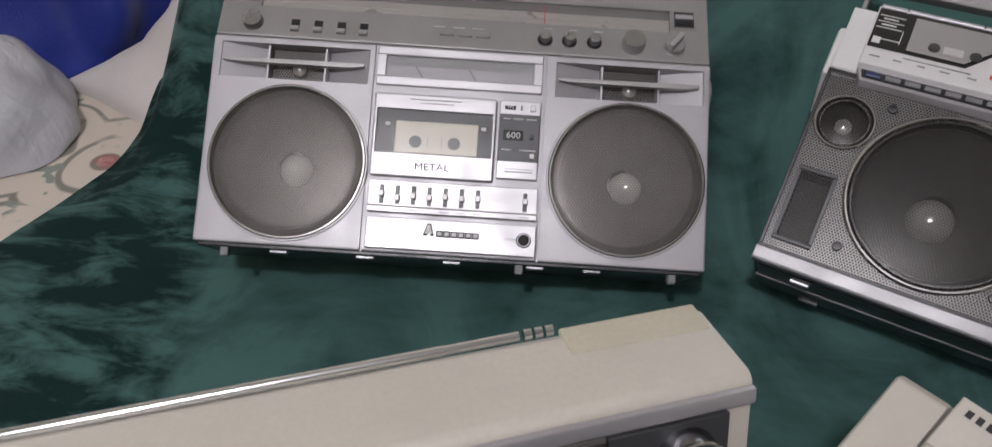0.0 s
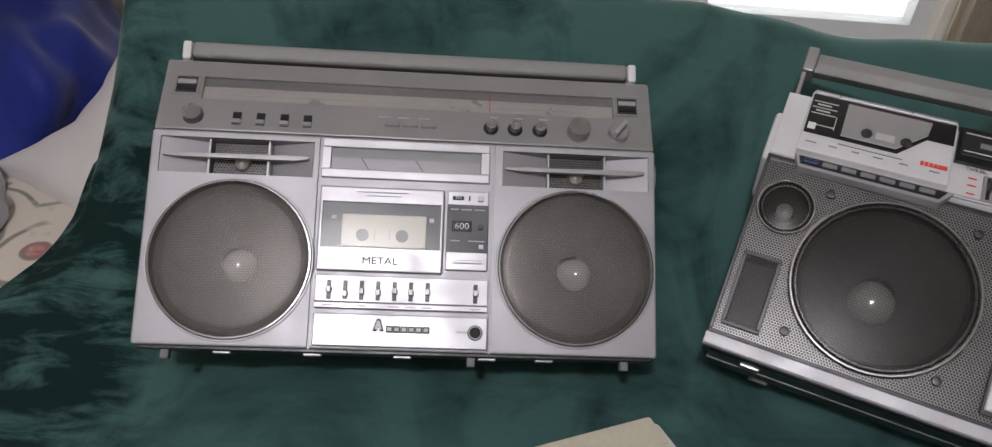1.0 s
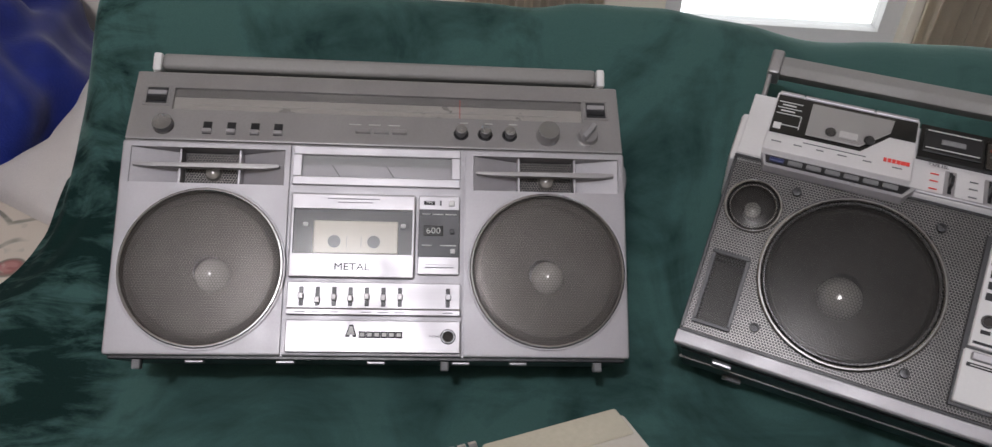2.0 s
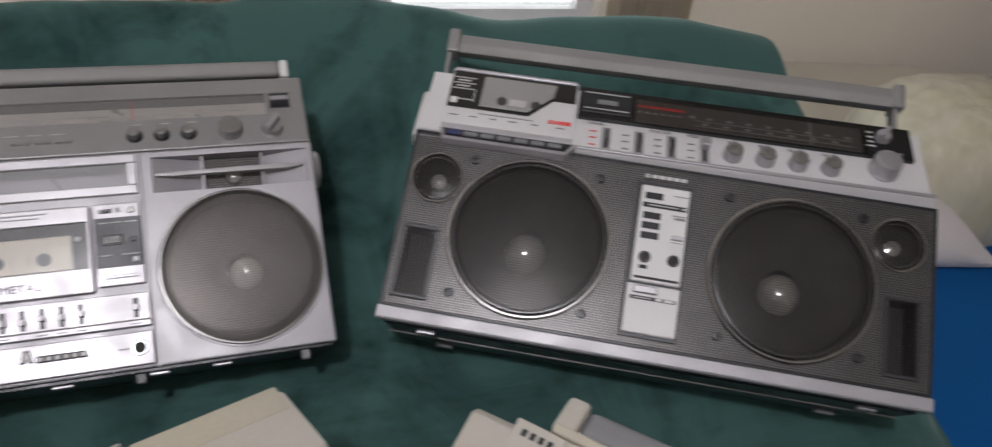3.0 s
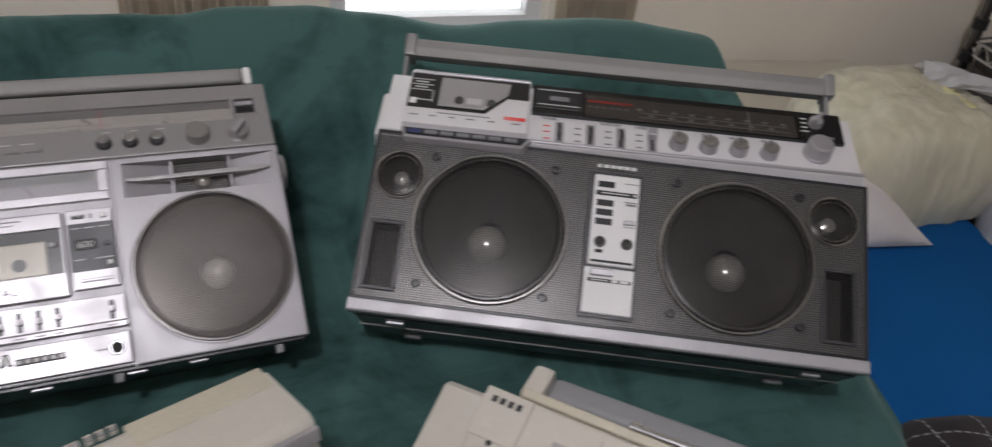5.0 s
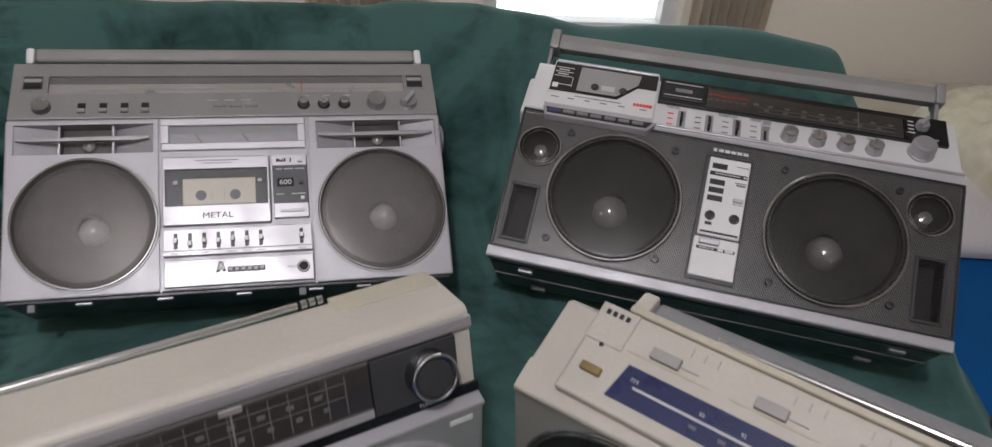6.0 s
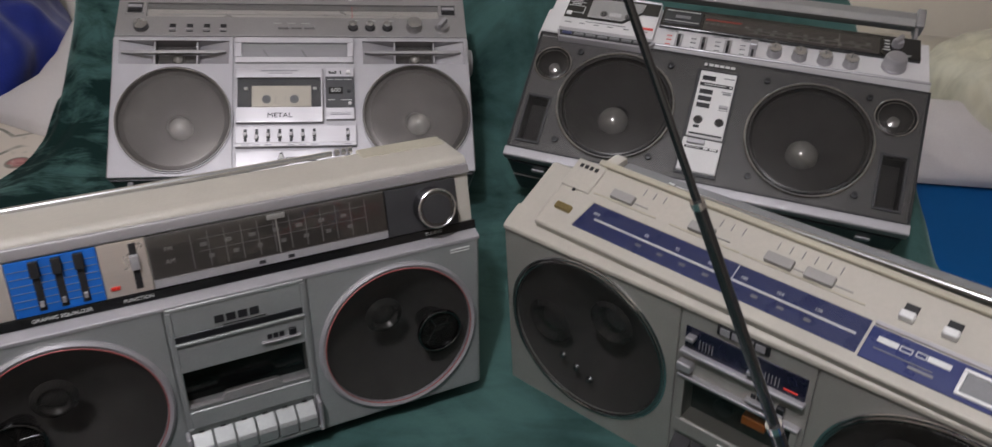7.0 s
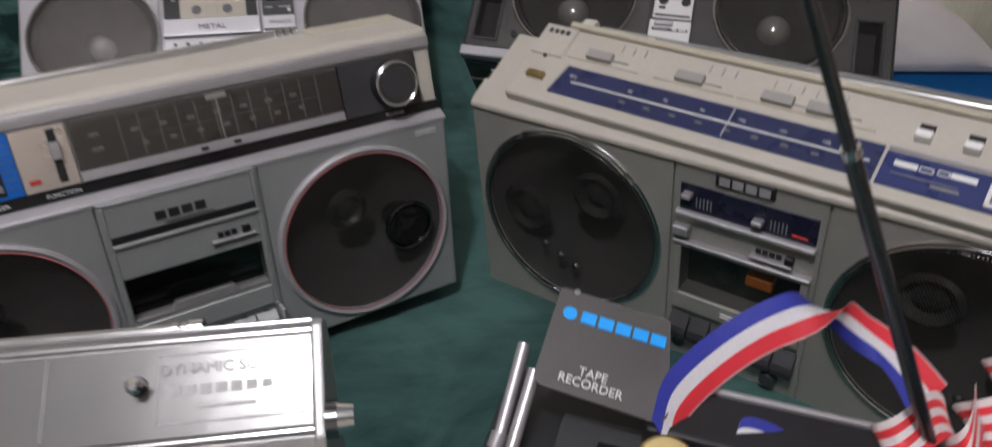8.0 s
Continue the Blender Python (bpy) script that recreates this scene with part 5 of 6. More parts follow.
    part("tuner_housing", prism([(0.0125, 0.1945), (0.0265, 0.2665), (0.032, 0.2700), (0.090, 0.2690), (0.098, 0.2640), (0.098, 0.1880), (0.02, 0.1890)], X0 + 0.001, 0.005, 0.0025, 2), CREAM, box, "cream plastic tuner housing and top")
    part("top_back", block(X0 + 0.40, 0.002, 0.072, 0.0975, 0.2660, 0.2705, 0.0020, 2), CREAM_Y, box, "yellowed rear strip of the top")
    strip = part("name_strip", block(X0 + 0.002, 0.006, -0.0030, 0.002, -0.0015, 0.0075, 0.0004, 1, U), GLOSSBLACK, box, "black strip with white lettering")
    for word, x in (("TUNING", -0.0420), ("FUNCTION", -0.3270), ("GRAPHIC EQUALIZER", -0.3885), ("VOLUME", -0.4480)):
        part("print", words(word, x, 0.0020, 0.0030, -0.0034, m=U, stretch=1.15), INK_W, strip)
    part("bright_edge", block(X0 + 0.001, 0.005, -0.0035, 0.004, 0.0580, 0.0690, 0.0020, 2, U), SATIN, box, "bright satin upper edge")
    dial = part("tuning_dial", block(-0.3120, -0.0900, -0.0020, 0.002, 0.0080, 0.0570, 0.0004, 1, U), DIALBACK, box, "dark tuning dial with pale scales")
    part("dial_lower", block(-0.3120, -0.0905, -0.0050, -0.001, 0.0085, 0.0165, 0.0005, 1, U), SILVER, dial)
    for x in (-0.2165, -0.1890):
        part("mark", bars([(x - 0.0030, x + 0.0030, 0.0108, 0.0140)], -0.0052, U), INK_B, dial)
    part("print", words("FM", -0.2950, 0.0405, 0.0042, -0.0024, m=U), INK_W, dial)
    part("print", words("AM", -0.2950, 0.0290, 0.0042, -0.0024, m=U), INK_W, dial)
    for k in range(12):
        part("scale_line", bars([(-0.276 + 0.0150 * k, -0.2752 + 0.0150 * k, 0.019, 0.052)], -0.0022, U), INK_P, dial)
    part("scale", bars([(-0.27, -0.11, 0.0340, 0.0343), (-0.27, -0.11, 0.0455, 0.0458)] + [(-0.268 + 0.022 * k, -0.262 + 0.022 * k, 0.0385, 0.0420) for k in range(7)] + [(-0.262 + 0.022 * k, -0.257 + 0.022 * k, 0.0265, 0.0300) for k in range(7)], -0.0024, U), INK_P, dial)
    part("pointer", join(block(-0.1985, -0.1972, -0.0040, -0.0026, 0.0175, 0.0520, 0, 1, U), block(-0.2060, -0.1890, -0.0042, -0.0026, 0.0505, 0.0555, 0.0004, 1, U)), INK_W, dial, "white tuning pointer")
    part("pane", block(-0.3115, -0.0905, -0.0062, -0.0057, 0.0170, 0.0565, 0, 1, U), SMOKE, dial)
    kp = part("knob_panel", block(-0.0895, -0.0125, -0.0040, 0.002, 0.0080, 0.0565, 0.0006, 1, U), DARKGREY, box, "dark panel round the tuning knob")
    kb = part("knob", dial_knob(-0.0410, 0.0320, 0.0205, 0.018, U, 44), DARKCHROME, kp, "large round tuning knob")
    part("knob_ring", hoop(-0.0410, 0.0320, 0.0195, 0.0014, -0.0190, 44, U), CHROME, kb)
    part("knob_face", lathe([(0.0155, -0.0178), (0.0150, -0.0195), (0, -0.0198)], -0.0410, 0.0320, 40, U), DARKGREY, kb)
    fp = part("function_panel", block(-0.3520, -0.3130, -0.0025, 0.002, 0.0080, 0.0570, 0.0005, 1, U), ROSE_SATIN, box, "warm satin aluminium panel")
    part("lamp", block(-0.3475, -0.3395, -0.0035, -0.002, 0.0145, 0.0180, 0.0004, 1, U), RED_LED, fp, "small red indicator")
    slider(fp, -0.3240, 0.0120, 0.0540, 0.0060, U @ Matrix.Translation((0, -0.0022, 0)), 0.6, SATIN)
    eq = part("equalizer_panel", block(-0.4225, -0.3525, -0.0025, 0.002, 0.0080, 0.0570, 0.0005, 1, U), BLUE_EQ, box, "bright blue equalizer panel")
    part("scale", bars([(-0.4215, -0.3535, z, z + 0.0003) for z in (0.016, 0.0225, 0.029, 0.0355, 0.042, 0.0485)], -0.0027, U), INK_G, eq)
    for k, x in enumerate((-0.4010, -0.3840, -0.3670)):
        s = slider(eq, x, 0.0110, 0.0545, 0.0062, U @ Matrix.Translation((0, -0.0022, 0)), 0.86, BLACK)
        part("tip", block(x - 0.0016, x + 0.0016, -0.0065, -0.002, 0.0150, 0.0200, 0.0003, 1, U), SATIN, s)
    vp = part("volume_panel", block(X0 + 0.002, -0.4230, -0.0025, 0.002, 0.0080, 0.0570, 0.0005, 1, U), ROSE_SATIN, box, "warm satin aluminium volume panel")
    for x in (-0.4400, -0.4570, -0.4740):
        slider(vp, x, 0.0110, 0.0545, 0.0062, U @ Matrix.Translation((0, -0.0022, 0)), 0.25, SATIN)
    # folded aerial along the back of the top
    aerial = part("aerial", rod((-0.425, 0.0960, 0.2690), (-0.165, 0.0960, 0.2705), 0.0034), CHROME, box, "folded chrome telescopic aerial")
    part("aerial_tip", rod((-0.165, 0.0960, 0.2705), (-0.118, 0.0960, 0.2712), 0.0030), CHROME, aerial)
    for x in (-0.112, -0.105, -0.098):
        part("collar", rod((x - 0.003, 0.0960, 0.2712), (x + 0.002, 0.0960, 0.2712), 0.0035), CHROME, aerial)
    return box


cream_boombox()


def champagne_boombox():
    box = thing("boombox", pose(0.3221, 0.5388, -0.0192, 2.80, -4.15, -43.85), "champagne grey boombox with cream top and navy tuning dial", "boombox", "boomboxes on the bed")
    W, D = 0.558, 0.094
    body = part("cabinet", prism([(0, 0), (0, 0.2345), (0.086, 0.2690), (D, 0.264), (D, 0.0)], 0.0, W, 0.0015, 2), OLIVE, box, "champagne grey cabinet")
    C1, C2, R = (0.1065, 0.1285), (0.4515, 0.1285), 0.0955
    carve(body, [drum(*C1, R - 0.002, -0.01, 0.045), drum(*C2, R - 0.002, -0.01, 0.045), block(0.2130, 0.2155, -0.01, 0.003, -0.01, 0.24), block(0.3425, 0.3450, -0.01, 0.003, -0.01, 0.24), block(0.226, 0.332, -0.01, 0.02, 0.094, 0.146)])
    for c, side in ((C1, -1), (C2, 1)):
        sp = part("speaker", lathe([(R - 0.003, 0.001), (R * 0.9, 0.006), (R * 0.78, 0.009), (R * 0.5, 0.022), (0.018, 0.034), (0, 0.032)], *c, 56), CONE, box, "dark speaker cone")
        part("tweeter", lathe([(0.028, 0.006), (0.022, 0.002), (0.016, 0.008), (0.009, 0.004), (0, 0.003)], c[0] + side * 0.052, c[1] - 0.005, 32), TWEETER, sp, "round tweeter behind the grille")
        part("tweeter", lathe([(0.026, 0.006), (0.021, 0.003), (0.014, 0.009), (0.007, 0.006), (0, 0.005)], c[0] - side * 0.028, c[1] + 0.034, 32), TWEETER, sp, "round tweeter behind the grille")
        for k in range(3):
            part("reflector", lathe([(0.0045, 0.002), (0.003, -0.001), (0, -0.0015)], c[0] + side * (0.030 - 0.018 * k), c[1] - 0.040 - 0.008 * k, 16), DARKCHROME, sp)
        part("grille", lathe([(R - 0.001, -0.001), (R * 0.96, -0.004), (R * 0.7, -0.0050), (0, -0.0055)], *c, 56), PERF_SMOKE, sp, "black perforated grille")
        part("rim", hoop(*c, R - 0.0005, 0.0022, -0.0018, 64), RIM, sp, "polished ring")
        part("trim_ring", hoop(*c, R + 0.0026, 0.0018, -0.0004, 64), CHROME, sp)
    # centre module
    part("badge", block(0.2510, 0.3010, -0.0020, 0.001, 0.2170, 0.2290, 0.0008, 1), BLACK, box, "black badge plate")
    part("badge_bar", bars([(0.2545 + 0.0112 * k, 0.2635 + 0.0112 * k, 0.2190, 0.2265) for k in range(4)], -0.0022), SILVER, box)
    meter = part("meter_window", block(0.2210, 0.3375, -0.0012, 0.001, 0.1850, 0.2110, 0.0004, 1), METER_NAVY, box, "dark meter window with small levers")
    part("lever", block(0.2245, 0.2330, -0.0090, 0.0, 0.1995, 0.2040, 0.0008, 1), SATIN, meter)
    part("lever", block(0.2860, 0.2950, -0.0090, 0.0, 0.1930, 0.1975, 0.0008, 1), SATIN, meter)
    part("print", bars([(0.2360 + 0.0032 * k, 0.2368 + 0.0032 * k, 0.1900, 0.2000) for k in range(5)] + [(0.300 + 0.0032 * k, 0.3008 + 0.0032 * k, 0.1890, 0.1990) for k in range(5)], -0.0015), INK_G, meter)
    part("print", bars([(0.318, 0.331, 0.1900, 0.1912)], -0.0015), INK_R, meter)
    part("meter_ledge", block(0.2190, 0.3390, -0.0065, 0.001, 0.1800, 0.1845, 0.0010, 1), SILVER, box)
    part("push_button", block(0.2180, 0.2330, -0.0090, 0.001, 0.1600, 0.1700, 0.0012, 1), SATIN, box, "silver push button")
    part("counter_ledge", block(0.2870, 0.3230, -0.0060, 0.001, 0.1585, 0.1610, 0.0005, 1), SATIN, box)
    part("tape_counter", bars([(0.2910 + 0.0058 * k, 0.2955 + 0.0058 * k, 0.1625, 0.1675) for k in range(4)], -0.0012), BLACK, box)
    part("button", block(0.3160, 0.3235, -0.0050, 0.0, 0.1615, 0.1690, 0.0006, 1), BLACK, box)
    door = part("cassette_door", border(0.2195, 0.3385, 0.0750, 0.1530, 0.0065, -0.004, 0.003), OLIVE, box, "cassette door with a clear window")
    part("door_edge", block(0.2185, 0.3395, -0.0065, 0.001, 0.1505, 0.1540, 0.0008, 1), SATIN, door)
    part("window_back", block(0.226, 0.332, 0.0165, 0.0185, 0.094, 0.146), CONE, door)
    part("cassette_label", block(0.2850, 0.3080, 0.0010, 0.0155, 0.1230, 0.1330, 0.0005, 1), ORANGE, door, "orange cassette label")
    part("reel", lathe([(0.010, 0.015), (0.010, 0.010), (0.004, 0.009), (0, 0.009)], 0.262, 0.118, 24), DARKGREY, door)
    part("pane", block(0.226, 0.332, -0.0022, -0.0017, 0.094, 0.1465), SMOKE, door)
    part("lower_lip", block(0.2195, 0.3385, -0.0045, 0.002, 0.0750, 0.0935, 0.0010, 1), OLIVE, door)
    part("arrow_mark", join(bars([(0.268, 0.280, 0.0850, 0.0858), (0.268, 0.280, 0.0815, 0.0823)], -0.0048), plate([(0.280, 0.0800), (0.2865, 0.0835), (0.280, 0.0872)], -0.0050, -0.0045)), INK_W, door)
    for k in range(6):
        x = 0.2200 + 0.0200 * k
        part("key", prism([(0.0, 0.0680), (-0.010, 0.0560), (-0.012, 0.0500), (-0.010, 0.0420), (0.0, 0.0420)], x, x + 0.0188, 0.0006, 1), DARKGREY, box, "dark grey cassette key")
    part("socket", join(hoop(0.2280, 0.0290, 0.0055, 0.0012, -0.001, 24), lathe([(0.0045, -0.0006), (0, -0.0006)], 0.2280, 0.0290, 18)), DARKCHROME, box)
    part("small_knob", dial_knob(0.318, 0.0290, 0.0075, 0.008), DARKGREY, box, "small dark knob")
    # cream top deck
    T = Matrix.Translation((0.004, 0.008, 0.2420)) @ Matrix.Rotation(radians(-65), 4, "X") @ Matrix.Rotation(radians(1.6), 4, "Y")
    part("front_lip", prism([(-0.003, 0.2300), (-0.003, 0.2355), (0.004, 0.2400), (0.024, 0.2490), (0.026, 0.2360)], 0.0005, W - 0.0005, 0.0015, 2), CREAM, box, "cream lip along the top front edge")
    deck = part("top_deck", block(0.032, W - 0.004, -0.0105, 0.010, 0.0010, 0.0890, 0.003, 3, T), CREAM, box, "cream plastic top deck")
    part("shoulder", prism([(0.004, 0.2370), (0.084, 0.2710), (0.093, 0.2660), (0.091, 0.256), (0.010, 0.230)], 0.001, 0.034, 0.002, 2), CREAM, box)
    V = T @ Matrix.Translation((0, -0.0105, 0.004))
    dial = part("tuning_dial", plate([(0.0740, 0.0095), (0.3600, 0.0095), (0.3600, 0.0415), (0.0800, 0.0415)], -0.0012, 0.002, 0.0004, V), BLUE_DIAL, deck, "navy blue tuning dial")
    part("scale_line", bars([(0.0920, 0.3540, 0.0235, 0.0258)], -0.0015, V), INK_W, dial)
    for k, num in enumerate(("88", "92", "96", "100", "104", "108")):
        part("print", words(num, 0.150 + 0.034 * k, 0.0290, 0.0032, -0.0016, m=V), INK_W, dial)
    part("print", words("FM", 0.0910, 0.0285, 0.0040, -0.0016, m=V), INK_W, dial)
    part("print", bars([(0.145 + 0.024 * k, 0.151 + 0.024 * k, 0.0165, 0.0195) for k in range(8)], -0.0015, V), INK_G, dial)
    part("pointer", block(0.2420, 0.2428, -0.0022, -0.001, 0.0110, 0.0400, 0, 1, V), INK_W, dial)
    part("pane", plate([(0.0740, 0.0095), (0.3600, 0.0095), (0.3600, 0.0415), (0.0800, 0.0415)], -0.0032, -0.0027, 0, V), PANE, dial)
    nav = part("navy_field", block(0.3625, W - 0.012, -0.0014, 0.002, 0.0080, 0.0385, 0.0004, 1, V), BLUE_DIAL, deck, "navy field with printed boxes")
    part("print", bars([(0.3700, 0.3860, 0.0260, 0.0310), (0.4080, 0.4250, 0.0270, 0.0320)], -0.0017, V), INK_W, nav)
    part("print", border(0.3870, 0.3970, 0.0262, 0.0312, 0.0010, -0.0020, -0.0012, V), INK_W, nav)
    part("print", border(0.3990, 0.4075, 0.0270, 0.0320, 0.0010, -0.0020, -0.0012, V), INK_W, nav)
    part("print", bars([(0.3700, 0.4150, 0.0195, 0.0203), (0.3980, 0.4170, 0.0150, 0.0175)], -0.0017, V), INK_G, nav)
    fr = part("dial_window", border(0.4330, 0.4720, 0.0115, 0.0345, 0.0030, -0.0040, 0.0, V), WHITE, deck)
    part("wheel", block(0.4360, 0.4690, -0.0025, 0.0, 0.0145, 0.0315, 0.0004, 1, V), GREY_RUBBER, fr)
    part("satin_edge", block(0.3625, W - 0.012, -0.0020, 0.002, 0.0400, 0.0440, 0.0006, 1, V), SATIN, deck)
    for k, x in enumerate((0.1040, 0.1930, 0.2700, 0.3070)):
        part("groove", block(x - 0.032, x + 0.042, -0.0008, 0.001, 0.0515, 0.0535, 0, 1, V), CREAM_Y, deck)
        lv = part("slider_cap", block(x - 0.0130, x + 0.0130, -0.0055, 0.0, 0.0540, 0.0640, 0.0012, 2, V), CAP_GREY, deck, "grey slider cap")
        part("slot", block(x + 0.0130, x + 0.0290, -0.0011, 0.0, 0.0580, 0.0590, 0, 1, V), CAP_GREY, lv)
    part("tick", bars([(0.12 + 0.0115 * k, 0.1205 + 0.0115 * k, 0.0700, 0.0780) for k in range(3)] + [(0.205 + 0.0115 * k, 0.2055 + 0.0115 * k, 0.0700, 0.0780) for k in range(3)] + [(0.262 + 0.0115 * k, 0.2625 + 0.0115 * k, 0.0700, 0.0780) for k in range(6)], -0.0005, V), INK_G, deck)
    for x in (0.3810, 0.4140):
        sw = part("slide_switch", block(x - 0.0055, x + 0.0055, -0.0012, 0.0, 0.0520, 0.0690, 0.0003, 1, V), BLACK, deck)
        part("switch_cap", block(x - 0.0060, x + 0.0060, -0.0085, 0.0, 0.0520, 0.0590, 0.0010, 1, V), WHITE, sw)
    part("badge", bars([(0.0392 + 0.0062 * k, 0.0428 + 0.0062 * k, 0.0738, 0.0784) for k in range(4)], -0.0024, V), INK_B, deck, "small dark badge bars")
    part("badge_plate", block(0.0325, 0.0680, -0.0020, 0.001, 0.0480, 0.0840, 0.0008, 1, V), CREAM, deck, "raised cream corner plate")
    part("rear_strip", block(0.0560, 0.4900, -0.0030, 0.004, 0.0848, 0.0915, 0.0010, 1, V), CREAM_Y, deck, "yellowed strip along the rear edge")
    part("push_button", block(0.0440, 0.0630, -0.0040, 0.001, 0.0195, 0.0275, 0.0010, 1, V), GOLD, deck, "small brass-coloured button")
    part("lamp", lathe([(0.0022, -0.0010), (0.0015, -0.0022), (0, -0.0024)], 0.0500, 0.0470, 14, V), BLACK, deck)
    # handle and aerial along the rear edge
    rail = part("handle", block(0.0735, 0.515, 0.0990, 0.1210, 0.2600, 0.2800, 0.006, 3), GREY_RUBBER, box, "grey folded carrying handle")
    for a, b in ((0.0575, 0.0740), (0.5145, 0.53)):
        part("handle_arm", join(block(a, b, 0.090, 0.1220, 0.2580, 0.2840, 0.004, 2), block(a, a + 0.008, 0.09, 0.11, 0.22, 0.262, 0.002, 1)), CREAM, rail, "cream handle arm")
    part("aerial", join(rod((0.145, 0.0960, 0.2825), (0.470, 0.0960, 0.2825), 0.0034), rod((0.138, 0.0960, 0.2825), (0.145, 0.0960, 0.2825), 0.0048)), CHROME, box, "folded chrome aerial")
    return box


champagne_boombox()

# ---- nearest things: flat silver radio, tape recorder, tag and ribbons ----
def silver_radio():
    box = thing("radio", pose(0.0, 0.0, 0.026), "silver portable radio with a sloping top panel and folded aerial", "radio")
    A, B = -0.185, 0.180
    part("cabinet", prism([(0.1065, 0.0), (0.1065, 0.222), (0.1125, 0.2315), (0.1600, 0.2620), (0.1640, 0.2610), (0.1640, 0.2480), (0.1760, 0.2480), (0.1770, 0.0)], A + 0.005, B - 0.005, 0.001, 1), RADIO_SILVER, box)
    P = Matrix.Translation((0, 0.1120, 0.2325)) @ Matrix.Rotation(radians(-59.0), 4, "X")
    top = part("top_panel", block(A + 0.005, B - 0.006, -0.0012, 0.001, 0.0060, 0.0520, 0.0005, 1, P), BRUSHED, box, "brushed satin top panel")
    for z, w in ((0.0545, 0.0030), (0.0595, 0.0026), (0.0035, 0.0030)):
        part("ridge", block(A + 0.004, B - 0.005, -0.0030, 0.001, z - w / 2, z + w / 2, 0.0010, 2, P), CHROME, box, "bright polished ridge")
    for x0, x1 in ((A, A + 0.006), (B - 0.006, B)):
        part("end_cap", prism([(0.1045, 0.0), (0.1045, 0.2230), (0.1105, 0.2335), (0.1590, 0.2650), (0.1640, 0.2640), (0.1775, 0.2500), (0.1785, 0.0)], x0, x1, 0.0015, 2), RADIO_SILVER, box, "plain silver end cap")
    part("field", border(0.0985, 0.1690, 0.0125, 0.0475, 0.0005, -0.0015, -0.0008, P), INK_P, top)
    part("print", words("DYNAMIC SOUND", 0.1325, 0.0370, 0.0056, -0.0016, m=P), INK_P, top)
    part("print", bars([(0.1040 + 0.0075 * k, 0.1095 + 0.0075 * k, 0.0265, 0.0315) for k in range(7)] + [(0.118, 0.146, 0.0195, 0.0210)], -0.0013, P), INK_P, top)
    for x in (0.0890, 0.0120, -0.0600, -0.1300):
        sock = part("switch_slot", lathe([(0.0050, -0.0012), (0.0045, -0.0022), (0, -0.0020)], x, 0.0330, 20, P), BLACK, top)
        part("lever", join(rod(P @ Vector((x, -0.001, 0.0330)), P @ Vector((x + 0.001, -0.011, 0.0310)), 0.0028, 0.0042), rod(P @ Vector((x + 0.001, -0.011, 0.0310)), P @ Vector((x + 0.0012, -0.0135, 0.0305)), 0.0042, 0.0020)), CHROME, sock, "chrome toggle lever")
    part("thin_line", bars([(0.045, 0.0455, 0.010, 0.050), (-0.03, -0.0295, 0.010, 0.050)], -0.0013, P), INK_P, top)
    part("aerial_bay", block(A + 0.008, B - 0.030, 0.1645, 0.1765, 0.2475, 0.2500), BLACK, box, "black aerial recess")
    aer = part("aerial", rod((A + 0.02, 0.1705, 0.2580), (0.102, 0.1705, 0.2580), 0.0034), CHROME, box, "folded chrome telescopic aerial")
    for x0, x1, r in ((0.102, 0.106, 0.0044), (0.107, 0.110, 0.0040), (0.111, 0.118, 0.0052)):
        part("collar", rod((x0, 0.1705, 0.2580), (x1, 0.1705, 0.2580), r), CHROME, aer)
    sk = part("side_knob", rod((B, 0.1180, 0.2370), (B + 0.006, 0.1180, 0.2370), 0.0095, seg=28), DARKCHROME, box, "round side knob")
    part("knob_cap", rod((B + 0.006, 0.1180, 0.2370), (B + 0.014, 0.1180, 0.2370), 0.0085, 0.0072, 28), CHROME, sk, "bright chrome knob cap")
    return box


silver_radio()


def strip(points, across, half):
    """A ribbon along points; across gives the direction of its width at each."""
    bm = bmesh.new()
    uv = bm.loops.layers.uv.new("UVMap")
    n = len(points)
    rows = []
    for i, p in enumerate(points):
        p, w = Vector(p), Vector(across[i]).normalized() * half
        bow = (Vector(points[min(i + 1, n - 1)]) - Vector(points[max(i - 1, 0)])).cross(w).normalized() * 0.0012
        rows.append([bm.verts.new(p + w * s + bow * (1 - s * s)) for s in (-1, -0.5, 0, 0.5, 1)])
    for i, (a, b) in enumerate(zip(rows, rows[1:])):
        for k in range(4):
            f = bm.faces.new((a[k], a[k + 1], b[k + 1], b[k]))
            for loop, (u, v) in zip(f.loops, ((i, k), (i, k + 1), (i + 1, k + 1), (i + 1, k))):
                loop[uv].uv = (u / n, v / 4)
    bmesh.ops.solidify(bm, geom=bm.faces[:], thickness=0.0006)
    return bm


def curve_points(ctrl, n):
    """Smooth path through control points."""
    pts = [Vector(c) for c in ctrl]
    pts = [pts[0] * 2 - pts[1]] + pts + [pts[-1] * 2 - pts[-2]]
    out = []
    for k in range(n + 1):
        s = k / n * (len(pts) - 3)
        i = min(int(s), len(pts) - 4)
        u = s - i
        a, b, c, d = pts[i:i + 4]
        out.append(0.5 * ((2 * b) + (c - a) * u + (2 * a - 5 * b + 4 * c - d) * u * u + (3 * b - a - 3 * c + d) * u ** 3))
    return out


